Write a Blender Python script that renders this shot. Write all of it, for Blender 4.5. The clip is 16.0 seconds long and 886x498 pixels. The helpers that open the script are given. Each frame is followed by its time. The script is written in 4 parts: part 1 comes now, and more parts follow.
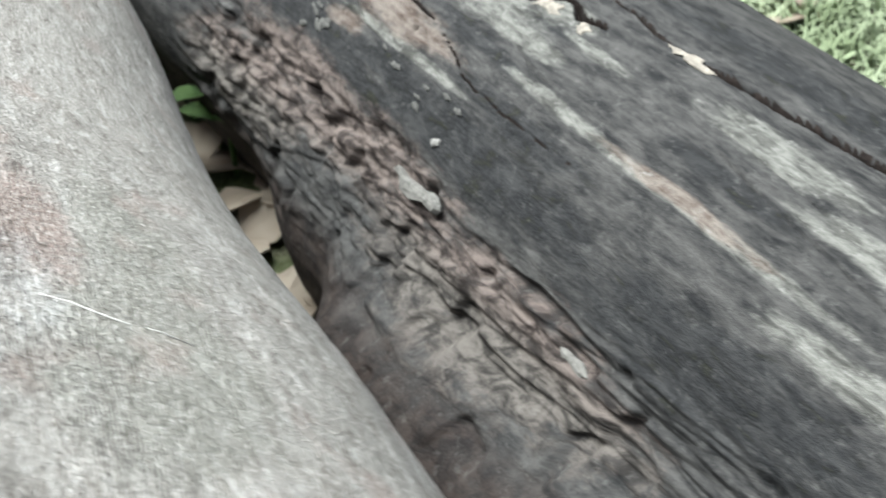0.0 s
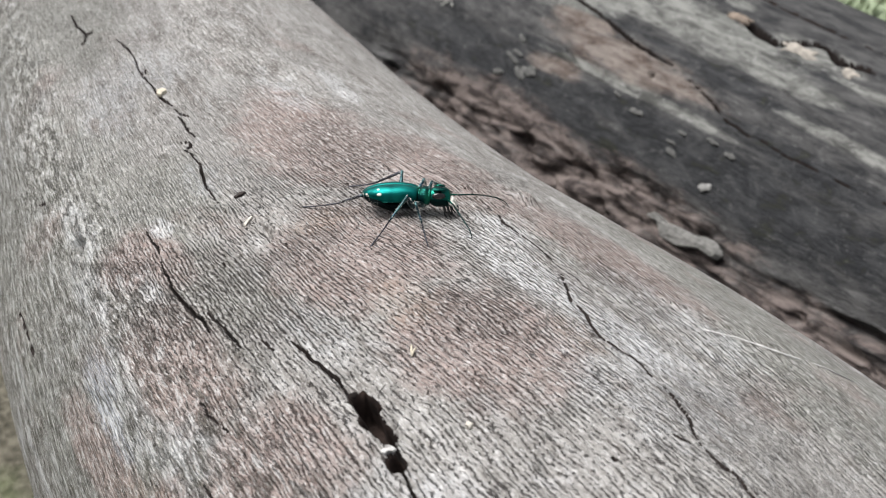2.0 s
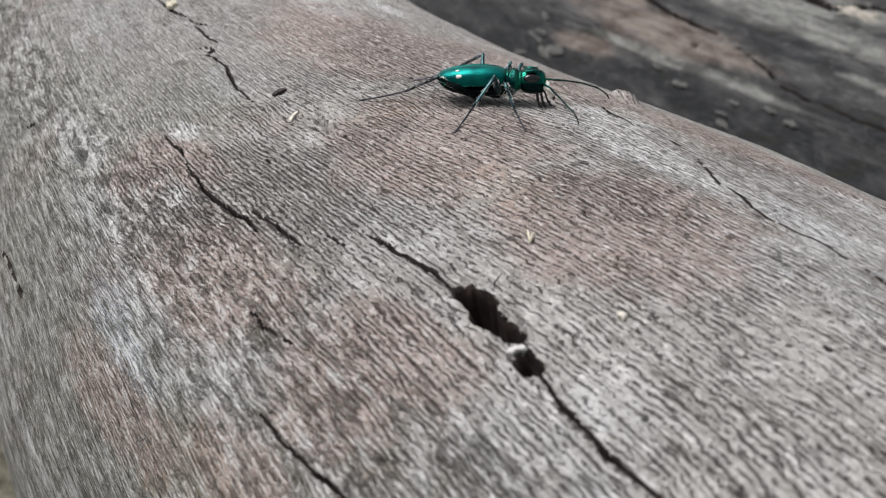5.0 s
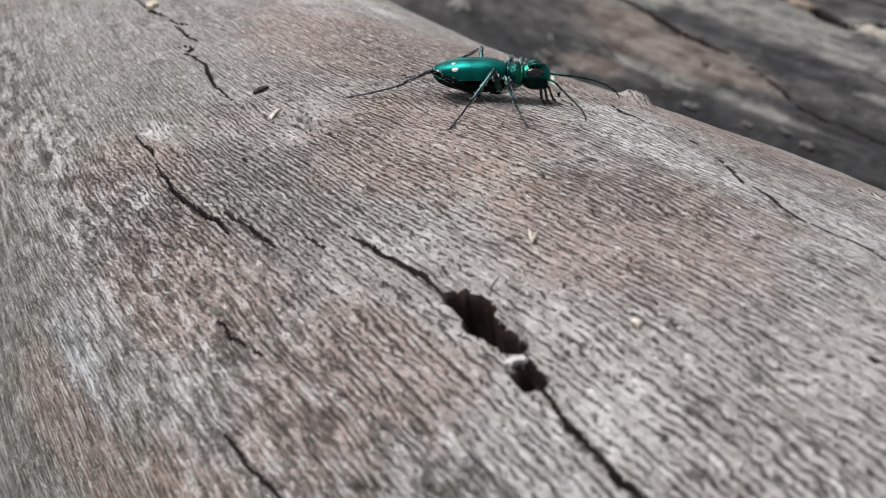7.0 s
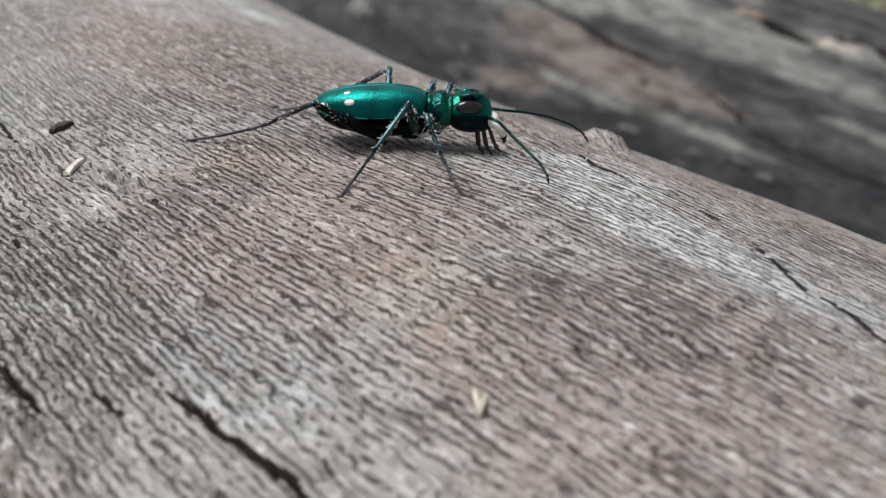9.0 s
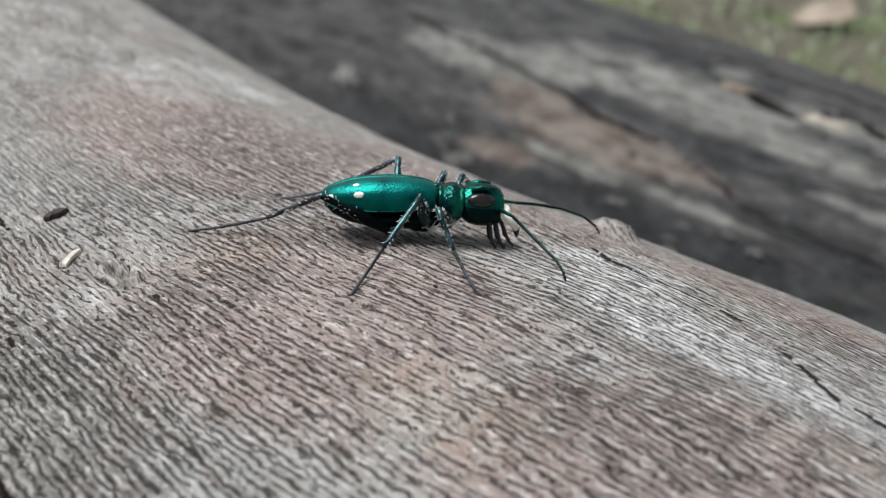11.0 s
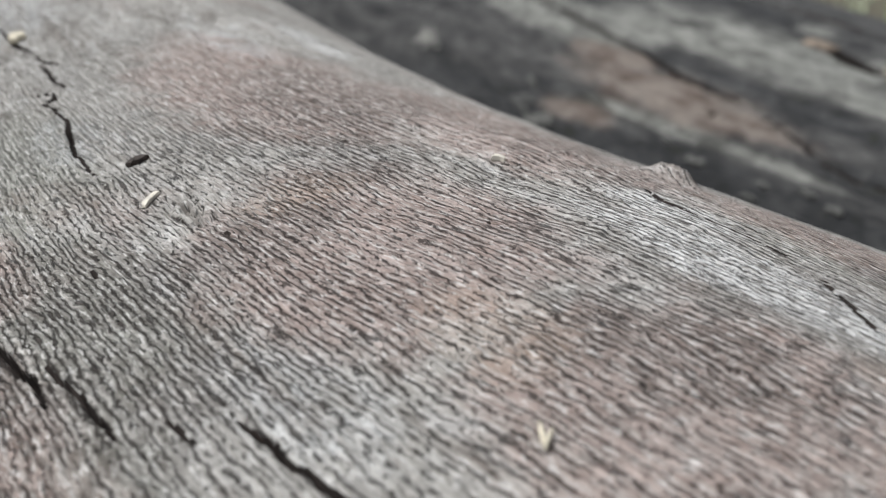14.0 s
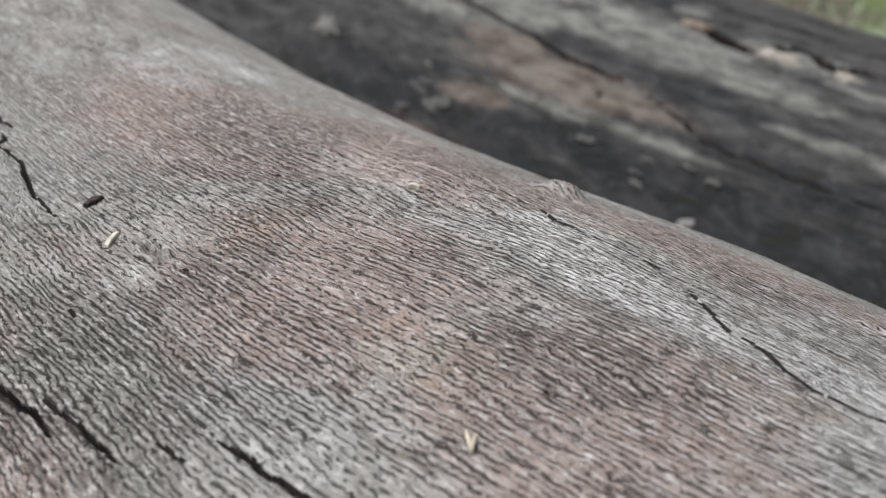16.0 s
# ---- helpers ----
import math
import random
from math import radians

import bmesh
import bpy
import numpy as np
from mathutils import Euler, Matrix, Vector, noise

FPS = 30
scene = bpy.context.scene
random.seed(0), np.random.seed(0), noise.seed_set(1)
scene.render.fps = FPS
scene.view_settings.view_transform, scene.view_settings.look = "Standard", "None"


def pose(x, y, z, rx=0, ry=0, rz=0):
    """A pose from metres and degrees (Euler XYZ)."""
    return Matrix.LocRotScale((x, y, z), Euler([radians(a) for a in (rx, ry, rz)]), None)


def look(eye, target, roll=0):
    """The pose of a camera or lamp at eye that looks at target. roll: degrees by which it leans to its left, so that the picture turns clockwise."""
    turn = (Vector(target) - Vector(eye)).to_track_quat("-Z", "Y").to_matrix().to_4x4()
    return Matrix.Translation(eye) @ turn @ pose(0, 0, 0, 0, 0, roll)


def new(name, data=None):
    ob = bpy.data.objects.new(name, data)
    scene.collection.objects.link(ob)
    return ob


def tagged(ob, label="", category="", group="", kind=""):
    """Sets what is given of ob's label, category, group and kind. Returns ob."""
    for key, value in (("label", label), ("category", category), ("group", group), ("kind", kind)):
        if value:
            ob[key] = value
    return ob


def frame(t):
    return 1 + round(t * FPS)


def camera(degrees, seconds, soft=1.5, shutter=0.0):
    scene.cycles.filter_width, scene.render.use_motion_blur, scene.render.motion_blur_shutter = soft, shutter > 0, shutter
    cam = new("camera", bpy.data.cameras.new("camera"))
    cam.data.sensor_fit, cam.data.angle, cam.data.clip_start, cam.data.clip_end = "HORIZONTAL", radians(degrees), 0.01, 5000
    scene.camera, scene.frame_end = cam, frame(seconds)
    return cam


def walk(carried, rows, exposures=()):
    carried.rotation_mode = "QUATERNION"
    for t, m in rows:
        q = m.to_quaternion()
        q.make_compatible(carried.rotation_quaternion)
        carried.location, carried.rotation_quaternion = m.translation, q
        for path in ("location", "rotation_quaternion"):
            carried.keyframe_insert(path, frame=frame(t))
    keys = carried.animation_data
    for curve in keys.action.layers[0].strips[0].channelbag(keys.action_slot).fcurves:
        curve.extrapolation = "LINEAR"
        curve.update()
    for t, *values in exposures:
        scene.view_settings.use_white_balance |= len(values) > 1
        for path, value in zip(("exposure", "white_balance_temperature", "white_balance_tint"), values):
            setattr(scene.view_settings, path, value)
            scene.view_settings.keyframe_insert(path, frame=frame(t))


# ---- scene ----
cam = camera(41.0, 16.0, soft=1.1, shutter=0.3)
walk(cam, [
    (0.0, pose(0.04204, -0.18021, 0.09623, 51.229, 5.294, -23.029)),
    (0.3, pose(0.00889, -0.15733, 0.09635, 51.080, 1.489, -26.755)),
    (0.5, pose(-0.00476, -0.14933, 0.09708, 51.005, -0.297, -27.677)),
    (0.6, pose(-0.00992, -0.14443, 0.09554, 50.995, -0.311, -28.355)),
    (1.0, pose(-0.02707, -0.13571, 0.09427, 52.148, -0.337, -28.059)),
    (1.5, pose(-0.04340, -0.12823, 0.09048, 54.100, 0.807, -28.319)),
    (2.0, pose(-0.05505, -0.12645, 0.09255, 54.209, 1.194, -30.561)),
    (2.5, pose(-0.06013, -0.12321, 0.08833, 55.209, 1.027, -32.436)),
    (3.0, pose(-0.06135, -0.12307, 0.08660, 55.471, 0.953, -32.802)),
    (3.5, pose(-0.06105, -0.12319, 0.08588, 55.371, 1.271, -32.896)),
    (4.0, pose(-0.05926, -0.11938, 0.08027, 56.041, 2.071, -32.723)),
    (4.5, pose(-0.05937, -0.11003, 0.06556, 57.450, 1.798, -32.655)),
    (4.7, pose(-0.06082, -0.10730, 0.06095, 57.709, 1.007, -32.701)),
    (6.8, pose(-0.05663, -0.10067, 0.04975, 59.345, 1.142, -32.003)),
    (7.0, pose(-0.05532, -0.09856, 0.04792, 59.751, 0.862, -32.126)),
    (7.5, pose(-0.05434, -0.08744, 0.04462, 60.284, -2.000, -34.406)),
    (8.0, pose(-0.04537, -0.07321, 0.04009, 59.906, -2.257, -35.617)),
    (8.5, pose(-0.03651, -0.06809, 0.03535, 59.725, -0.830, -35.481)),
    (9.0, pose(-0.03374, -0.06564, 0.03417, 60.103, -1.368, -36.245)),
    (9.5, pose(-0.03343, -0.06393, 0.03384, 62.173, -1.640, -36.873)),
    (9.7, pose(-0.03365, -0.06342, 0.03406, 62.943, -1.788, -37.034)),
    (11.8, pose(-0.03365, -0.06087, 0.03500, 62.948, -2.514, -37.009)),
    (12.0, pose(-0.03336, -0.06109, 0.03487, 62.869, -1.866, -35.870)),
    (12.5, pose(-0.03340, -0.06225, 0.03458, 62.931, 0.395, -32.273)),
    (13.0, pose(-0.03356, -0.06312, 0.03466, 62.491, 0.217, -32.576)),
    (13.5, pose(-0.03372, -0.06438, 0.03465, 62.009, 0.032, -32.905)),
    (14.0, pose(-0.03418, -0.06601, 0.03484, 61.461, -0.202, -33.339)),
    (14.5, pose(-0.03644, -0.06697, 0.03561, 60.743, -1.426, -34.717)),
    (15.0, pose(-0.03794, -0.06912, 0.03957, 59.457, -1.094, -36.083)),
    (15.5, pose(-0.04125, -0.07219, 0.04391, 58.736, -1.233, -38.220)),
    (16.0, pose(-0.04118, -0.07256, 0.04602, 59.345, -0.390, -38.820)),
], exposures=[(0.0, 1.5, 6350, 3), (0.5, 1.16, 6500, 7), (1.0, 0.84, 6500, 10), (1.5, 0.74, 6500, 10), (2.0, 0.84, 6520, 10), (2.5, 0.72, 6550, 11), (3.0, 0.58, 6550, 11), (4.5, 0.52, 6500, 10), (7.0, 0.52, 6580, 12), (8.0, 0.48, 6520, 11), (9.0, 0.50, 6480, 9), (12.0, 0.56, 6430, 8), (14.0, 0.56, 6430, 8), (16.0, 0.42, 6470, 10)])
cam.data.dof.use_dof = True
cam.data.dof.aperture_fstop = 48.0  # focused on the back of the grey log

# ---- light: an overcast sky over a forest edge ----
world = bpy.data.worlds.new("world")
scene.world = world
world.use_nodes = True
wt = world.node_tree
wt.nodes.clear()
sky = wt.nodes.new("ShaderNodeTexSky")
sky.sky_type, sky.sun_disc = "NISHITA", False
sky.sun_elevation, sky.sun_rotation = radians(62), radians(-40)
sky.air_density, sky.dust_density = 1.0, 3.0
pale = wt.nodes.new("ShaderNodeHueSaturation")
pale.inputs["Saturation"].default_value = 0.35
wbg = wt.nodes.new("ShaderNodeBackground")
wbg.inputs["Strength"].default_value = 0.07
wout = wt.nodes.new("ShaderNodeOutputWorld")
wt.links.new(sky.outputs[0], pale.inputs["Color"])
wt.links.new(pale.outputs[0], wbg.inputs["Color"])
wt.links.new(wbg.outputs[0], wout.inputs["Surface"])
sun = new("sun", bpy.data.lights.new("sun", "SUN"))
sun.data.energy, sun.data.angle, sun.data.color = 3.0, radians(40), (0.985, 0.985, 1.0)
sun.matrix_world = look((-0.30, 0.40, 1.5), (0, 0, 0))


# ---- numbers on a lattice: smooth noise for relief ----
def lattice(i, j, seed):
    h = (i.astype(np.int64) * 374761393 + j.astype(np.int64) * 668265263 + seed * 982451653) & 0xFFFFFFFF
    h = ((h ^ (h >> 13)) * 1274126177) & 0xFFFFFFFF
    return ((h ^ (h >> 16)) & 0xFFFF) / 65535.0


def smooth_noise(x, y, seed=0):
    i, j = np.floor(x), np.floor(y)
    u, v = x - i, y - j
    u, v = u * u * (3 - 2 * u), v * v * (3 - 2 * v)
    a, b = lattice(i, j, seed), lattice(i + 1, j, seed)
    c, d = lattice(i, j + 1, seed), lattice(i + 1, j + 1, seed)
    return (a * (1 - u) + b * u) * (1 - v) + (c * (1 - u) + d * u) * v


def layered(x, y, seed=0, octaves=3):
    total, gain = 0.0, 1.0
    for k in range(octaves):
        total = total + gain * (smooth_noise(x * 2 ** k, y * 2 ** k, seed + 17 * k) - 0.5)
        gain *= 0.5
    return total


def step01(x):
    x = np.clip(x, 0, 1)
    return x * x * (3 - 2 * x)


def line_distance(a, y, points):
    """The distance from (a, y) to a bent line, and how far along it."""
    best, along = np.full(a.shape, 1e9), np.zeros(a.shape)
    n = len(points) - 1
    for k, ((a0, y0), (a1, y1)) in enumerate(zip(points, points[1:])):
        da, dy = a1 - a0, y1 - y0
        s = np.clip(((a - a0) * da + (y - y0) * dy) / (da * da + dy * dy), 0, 1)
        d = np.hypot(a - a0 - s * da, y - y0 - s * dy)
        near = d < best
        best, along = np.where(near, d, best), np.where(near, (k + s) / n, along)
    return best, along


# ---- materials ----
class Nodes:
    """A material's nodes, built up by short calls."""

    def __init__(self, name):
        self.mat = bpy.data.materials.new(name)
        self.mat.use_nodes = True
        self.tree = self.mat.node_tree
        self.tree.nodes.clear()
        self.out = self.tree.nodes.new("ShaderNodeOutputMaterial")
        self.shade = self.tree.nodes.new("ShaderNodeBsdfPrincipled")
        self.tree.links.new(self.shade.outputs[0], self.out.inputs[0])

    def plug(self, value, socket):
        if isinstance(value, bpy.types.NodeSocket):
            self.tree.links.new(value, socket)
        elif value is not None:
            if isinstance(value, tuple) and len(value) == 3 and socket.type == "RGBA":
                value = (*value, 1.0)
            socket.default_value = value

    def maths(self, op, a, b=0.0, c=None, clamp=False):
        n = self.tree.nodes.new("ShaderNodeMath")
        n.operation, n.use_clamp = op, clamp
        self.plug(a, n.inputs[0]), self.plug(b, n.inputs[1])
        if c is not None:
            self.plug(c, n.inputs[2])
        return n.outputs[0]

    def add(self, a, b):
        return self.maths("ADD", a, b)

    def mul(self, a, b):
        return self.maths("MULTIPLY", a, b)

    def vec(self, x=0.0, y=0.0, z=0.0):
        n = self.tree.nodes.new("ShaderNodeCombineXYZ")
        for v, s in zip((x, y, z), n.inputs):
            self.plug(v, s)
        return n.outputs[0]

    def split(self, v):
        n = self.tree.nodes.new("ShaderNodeSeparateXYZ")
        self.plug(v, n.inputs[0])
        return n.outputs

    def grain_mm(self):
        """Across and along the wood, in millimetres."""
        n = self.tree.nodes.new("ShaderNodeUVMap")
        n.uv_map = "grain"
        x, y, _ = self.split(n.outputs[0])
        return self.mul(x, 1000.0), self.mul(y, 1000.0)

    def object_mm(self):
        n = self.tree.nodes.new("ShaderNodeTexCoord")
        m = self.tree.nodes.new("ShaderNodeVectorMath")
        m.operation = "SCALE"
        self.plug(n.outputs["Object"], m.inputs[0])
        m.inputs["Scale"].default_value = 1000.0
        return m.outputs[0]

    def noise(self, v, scale=1.0, detail=2.0, rough=0.5, warp=0.0):
        n = self.tree.nodes.new("ShaderNodeTexNoise")
        self.plug(v, n.inputs["Vector"])
        n.inputs["Scale"].default_value, n.inputs["Detail"].default_value = scale, detail
        n.inputs["Roughness"].default_value, n.inputs["Distortion"].default_value = rough, warp
        return n.outputs[0]

    def cells(self, v, scale=1.0, feature="F1"):
        n = self.tree.nodes.new("ShaderNodeTexVoronoi")
        n.feature = feature
        self.plug(v, n.inputs["Vector"])
        n.inputs["Scale"].default_value = scale
        return n.outputs["Distance"]

    def ramp(self, v, lo, hi, to_lo=0.0, to_hi=1.0, smooth=True):
        n = self.tree.nodes.new("ShaderNodeMapRange")
        n.interpolation_type = "SMOOTHSTEP" if smooth else "LINEAR"
        self.plug(v, n.inputs[0])
        for s, x in zip(n.inputs[1:5], (lo, hi, to_lo, to_hi)):
            s.default_value = x
        return n.outputs[0]

    def mix(self, k, a, b, blend="MIX"):
        n = self.tree.nodes.new("ShaderNodeMix")
        n.data_type, n.blend_type = "RGBA", blend
        self.plug(k, n.inputs[0]), self.plug(a, n.inputs[6]), self.plug(b, n.inputs[7])
        return n.outputs[2]

    def blob(self, a, y, a0, y0, ra, ry, ragged):
        """1 inside a ragged stain round (a0, y0), falling to 0 at its rim."""
        da, dy = self.mul(self.add(a, -a0), 1 / ra), self.mul(self.add(y, -y0), 1 / ry)
        r2 = self.add(self.mul(da, da), self.mul(dy, dy))
        return self.ramp(self.add(r2, ragged), 0.25, 1.25, 1.0, 0.0)

    def most(self, values):
        total = values[0]
        for v in values[1:]:
            total = self.maths("MAXIMUM", total, v)
        return total

    def bump(self, height, distance, strength=1.0, under=None):
        n = self.tree.nodes.new("ShaderNodeBump")
        n.inputs["Distance"].default_value, n.inputs["Strength"].default_value = distance, strength
        self.plug(height, n.inputs["Height"])
        if under is not None:
            self.plug(under, n.inputs["Normal"])
        return n.outputs[0]

    def done(self, color, rough=0.8, metal=0.0, normal=None, gloss=0.3, coat=0.0):
        s = self.shade.inputs
        self.plug(color, s["Base Color"]), self.plug(rough, s["Roughness"]), self.plug(metal, s["Metallic"])
        s["Specular IOR Level"].default_value, s["Coat Weight"].default_value = gloss, coat
        if normal is not None:
            self.plug(normal, s["Normal"])
        return self.mat


def barkless_wood():
    """Grey weathered sapwood: short dark slits along the grain, pinkish brown and bleached stains."""
    m = Nodes("weathered_grey_wood")
    a, y = m.grain_mm()
    flat = m.vec(a, y)
    sway = m.noise(flat, 0.05, 2.0)
    # the grain fans out: it drifts one way on the back, the other on the flank
    drift = m.add(m.ramp(a, -28.0, 4.0, 0.08, -0.045), m.ramp(a, -50.0, -32.0, 0.22, 0.0))
    shoulder = m.mul(m.ramp(a, 5.0, 20.0, 0.0, -0.16), m.maths("MINIMUM", m.add(y, 20.0), 22.0))
    a2 = m.add(m.add(m.add(a, m.mul(m.add(sway, -0.5), 1.6)), m.mul(drift, m.mul(m.add(y, 20.0), -1.0))), shoulder)
    rag = m.mul(m.add(m.noise(flat, 0.16, 4.0, 0.65), -0.5), 2.2)
    # slits: rows of thin ragged dashes between pale ridges
    bend = m.noise(m.vec(m.mul(a2, 0.35), m.mul(y, 0.10)), 1.0, 2.0)
    nibble = m.noise(m.vec(m.mul(a2, 0.9), m.mul(y, 0.75), 2.0), 1.0, 3.0, 0.6)
    shaky = m.noise(m.vec(m.mul(a2, 4.5), m.mul(y, 2.2), 8.0), 1.0, 2.0, 0.6)
    phase = m.add(m.mul(a2, 12.2), m.add(m.mul(bend, 20.0), m.add(m.mul(nibble, 10.0), m.mul(shaky, 3.2))))
    rows = m.maths("SINE", phase)
    half_rows = m.maths("SINE", m.add(m.mul(phase, 0.5), 0.8))
    dash = m.noise(m.vec(m.mul(a2, 1.9), m.mul(y, 0.95), 3.0), 1.0, 3.0, 0.65)
    clear = m.noise(m.vec(a, y, 9.0), 0.10, 3.0, 0.6)
    cover = m.mul(m.add(clear, -0.5), 0.6)
    dense = m.most([m.blob(a, y, *b, rag) for b in SLIT_FIELDS])
    dashed = m.add(m.add(m.add(dash, cover), m.mul(half_rows, 0.05)), m.mul(dense, 0.06))
    # the far end and the right flank are worn smooth
    smooth_end = m.mul(m.ramp(m.add(y, m.mul(rag, 7.0)), 8.0, 30.0, 1.0, 0.35), m.mul(m.ramp(m.add(a, m.mul(rag, 3.0)), 24.0, 38.0, 1.0, 0.4), m.ramp(m.add(a, m.mul(rag, 4.0)), -38.0, -24.0, 0.35, 1.0)))
    slit = m.mul(m.mul(m.ramp(rows, 0.50, 0.95), m.ramp(dashed, 0.43, 0.53)), smooth_end)
    nick = m.noise(m.vec(m.mul(a2, 2.6), m.mul(y, 0.42), 13.0), 1.0, 3.0, 0.6)
    slit = m.maths("MAXIMUM", slit, m.mul(m.mul(m.ramp(m.add(nick, m.mul(cover, 0.4)), 0.60, 0.69), 0.9), smooth_end))
    ridge = m.mul(m.ramp(rows, 0.1, -0.7), m.ramp(nibble, 0.38, 0.6))
    fibre = m.noise(m.vec(m.mul(a2, 3.0), m.mul(y, 0.22)), 1.0, 4.0, 0.65)
    speck = m.noise(m.vec(m.mul(a2, 2.6), m.mul(y, 0.7), 5.0), 1.0, 3.0, 0.7)
    # stains
    broad = m.noise(m.vec(m.mul(a, 1.4), y), 0.045, 3.0, 0.55)
    brown = m.most([m.blob(a, y, *b, rag) for b in BROWN_STAINS] + [m.mul(m.ramp(broad, 0.56, 0.7), 0.6)])
    white = m.most([m.blob(a, y, *b, rag) for b in WHITE_STAINS])
    patchy = m.noise(m.vec(m.mul(a2, 0.5), m.mul(y, 0.16), 51.0), 1.0, 5.0, 0.7)
    chalk = m.mul(m.most([m.blob(a, y, *b, rag) for b in PALE_STAINS]), m.ramp(patchy, 0.36, 0.60))
    dark = m.most([m.blob(a, y, *b, rag) for b in DARK_STAINS] + [m.mul(m.ramp(broad, 0.42, 0.3), 0.4)])
    green = m.most([m.blob(a, y, *b, rag) for b in GREEN_STAINS])
    rust = m.most([m.blob(a, y, *b, rag) for b in RUST_STAINS])
    col = m.mix(m.ramp(fibre, 0.3, 0.7), (0.19, 0.178, 0.160), (0.39, 0.375, 0.35))
    streak = m.noise(m.vec(m.mul(a2, 0.30), m.mul(y, 0.030), 6.0), 1.0, 4.0, 0.62)
    col = m.mix(m.mul(m.ramp(streak, 0.47, 0.31), 0.65), col, (0.12, 0.10, 0.084))
    col = m.mix(m.mul(m.ramp(streak, 0.54, 0.70), 0.5), col, (0.50, 0.485, 0.465))
    # worn patches a few millimetres across
    worn = m.noise(m.vec(m.mul(a2, 0.42), m.mul(y, 0.13), 21.0), 1.0, 5.0, 0.68, 0.6)
    col = m.mix(m.mul(m.ramp(worn, 0.48, 0.33), 0.72), col, (0.12, 0.105, 0.092))
    col = m.mix(m.mul(m.ramp(worn, 0.53, 0.67), 0.62), col, (0.52, 0.505, 0.49))
    flank = m.ramp(m.add(a, m.mul(rag, 4.0)), -20.0, -32.0)
    moss = m.noise(m.vec(m.mul(a2, 0.42), m.mul(y, 0.16), 27.0), 1.0, 6.0, 0.72, 0.7)
    col = m.mix(m.mul(flank, m.mul(m.ramp(moss, 0.52, 0.42), 0.85)), col, (0.085, 0.08, 0.062))
    col = m.mix(m.mul(flank, m.mul(m.ramp(moss, 0.54, 0.64), 0.8)), col, (0.47, 0.48, 0.48))
    band = m.noise(m.vec(m.mul(a2, 0.22), m.mul(y, 0.05), 41.0), 1.0, 5.0, 0.68)
    col = m.mix(m.mul(flank, m.mul(m.ramp(band, 0.49, 0.36), 0.6)), col, (0.10, 0.094, 0.075))
    col = m.mix(m.mul(flank, m.mul(m.ramp(band, 0.53, 0.64), 0.5)), col, (0.50, 0.505, 0.50))
    rip = m.noise(m.vec(m.mul(a2, 0.9), m.mul(y, 0.24), 47.0), 1.0, 6.0, 0.72, 0.4)
    torn = m.mul(m.ramp(rip, 0.49, 0.38), m.ramp(flank, 0.0, 1.0, 0.10, 0.75))
    crest = m.mul(m.ramp(rip, 0.52, 0.63), m.ramp(flank, 0.0, 1.0, 0.10, 0.6))
    col = m.mix(m.mul(green, 0.72), col, m.mix(m.ramp(fibre, 0.3, 0.7), (0.095, 0.095, 0.078), (0.31, 0.31, 0.275)))
    col = m.mix(m.mul(brown, 0.85), col, m.mix(m.ramp(fibre, 0.25, 0.75), (0.155, 0.108, 0.092), (0.39, 0.312, 0.282)))
    col = m.mix(m.mul(rust, 0.22), col, (0.30, 0.20, 0.12))
    col = m.mix(m.mul(m.mul(white, m.ramp(m.add(speck, m.mul(fibre, 0.5)), 0.56, 0.86)), 0.75), col, (0.64, 0.64, 0.635))
    col = m.mix(m.mul(m.mul(chalk, m.ramp(m.add(speck, m.mul(fibre, 0.5)), 0.40, 0.95)), 0.55), col, (0.52, 0.53, 0.535))
    col = m.mix(m.mul(m.mul(dark, m.ramp(speck, 0.62, 0.42, 0.4, 1.0)), 0.55), col, (0.085, 0.073, 0.066))
    blue = m.most([m.blob(a, y, *b, m.mul(rag, 0.5)) for b in BLUE_STAINS])
    col = m.mix(torn, col, (0.105, 0.097, 0.082))
    col = m.mix(m.mul(m.mul(blue, m.ramp(fibre, 0.36, 0.62)), 0.8), col, (0.47, 0.49, 0.53))
    col = m.mix(crest, col, (0.53, 0.53, 0.515))
    col = m.mix(m.mul(ridge, 0.42), col, (0.52, 0.49, 0.46))
    col = m.mix(m.mul(m.ramp(speck, 0.53, 0.68), 0.65), col, (0.62, 0.60, 0.575))
    col = m.mix(m.mul(m.ramp(speck, 0.43, 0.30), 0.55), col, (0.085, 0.072, 0.066))
    # near-black slits: the shade inside these fine pits, put into the colour
    col = m.mix(m.mul(slit, 0.86), col, (0.034, 0.027, 0.024))
    high = m.add(m.add(m.add(m.add(m.mul(fibre, 0.3), m.mul(speck, 0.3)), m.mul(slit, -1.0)), m.mul(ridge, 0.35)), m.mul(torn, -0.7))
    return m.done(col, 0.88, normal=m.bump(high, 0.0008, 1.0), gloss=0.18)


# stains on the near log: across, along, half-widths (mm)
BROWN_STAINS = [(-46.0, -8.0, 4.5, 17), (-41.0, -29.0, 4, 9), (-31.5, -34.0, 6, 10), (-23.0, 9.0, 4, 9), (8.0, 27.0, 12, 22), (-3.0, -8.0, 12, 15), (-26.0, 14.0, 6, 9), (-1.9, -33.6, 11, 14), (-7.5, -10.5, 7, 12), (-29.8, -10.8, 7, 16), (-25.6, -35.0, 6, 10), (25.8, -21.2, 7, 20), (19.3, 10.4, 10, 22)]
WHITE_STAINS = [(11.0, -24.5, 3.8, 17), (16.0, -13.0, 3.0, 7), (12.0, -40.0, 2.8, 10), (-26.5, 5.0, 1.5, 3.6), (23.0, 48.0, 2.6, 9), (-20.5, 17.5, 1.8, 3.2)]
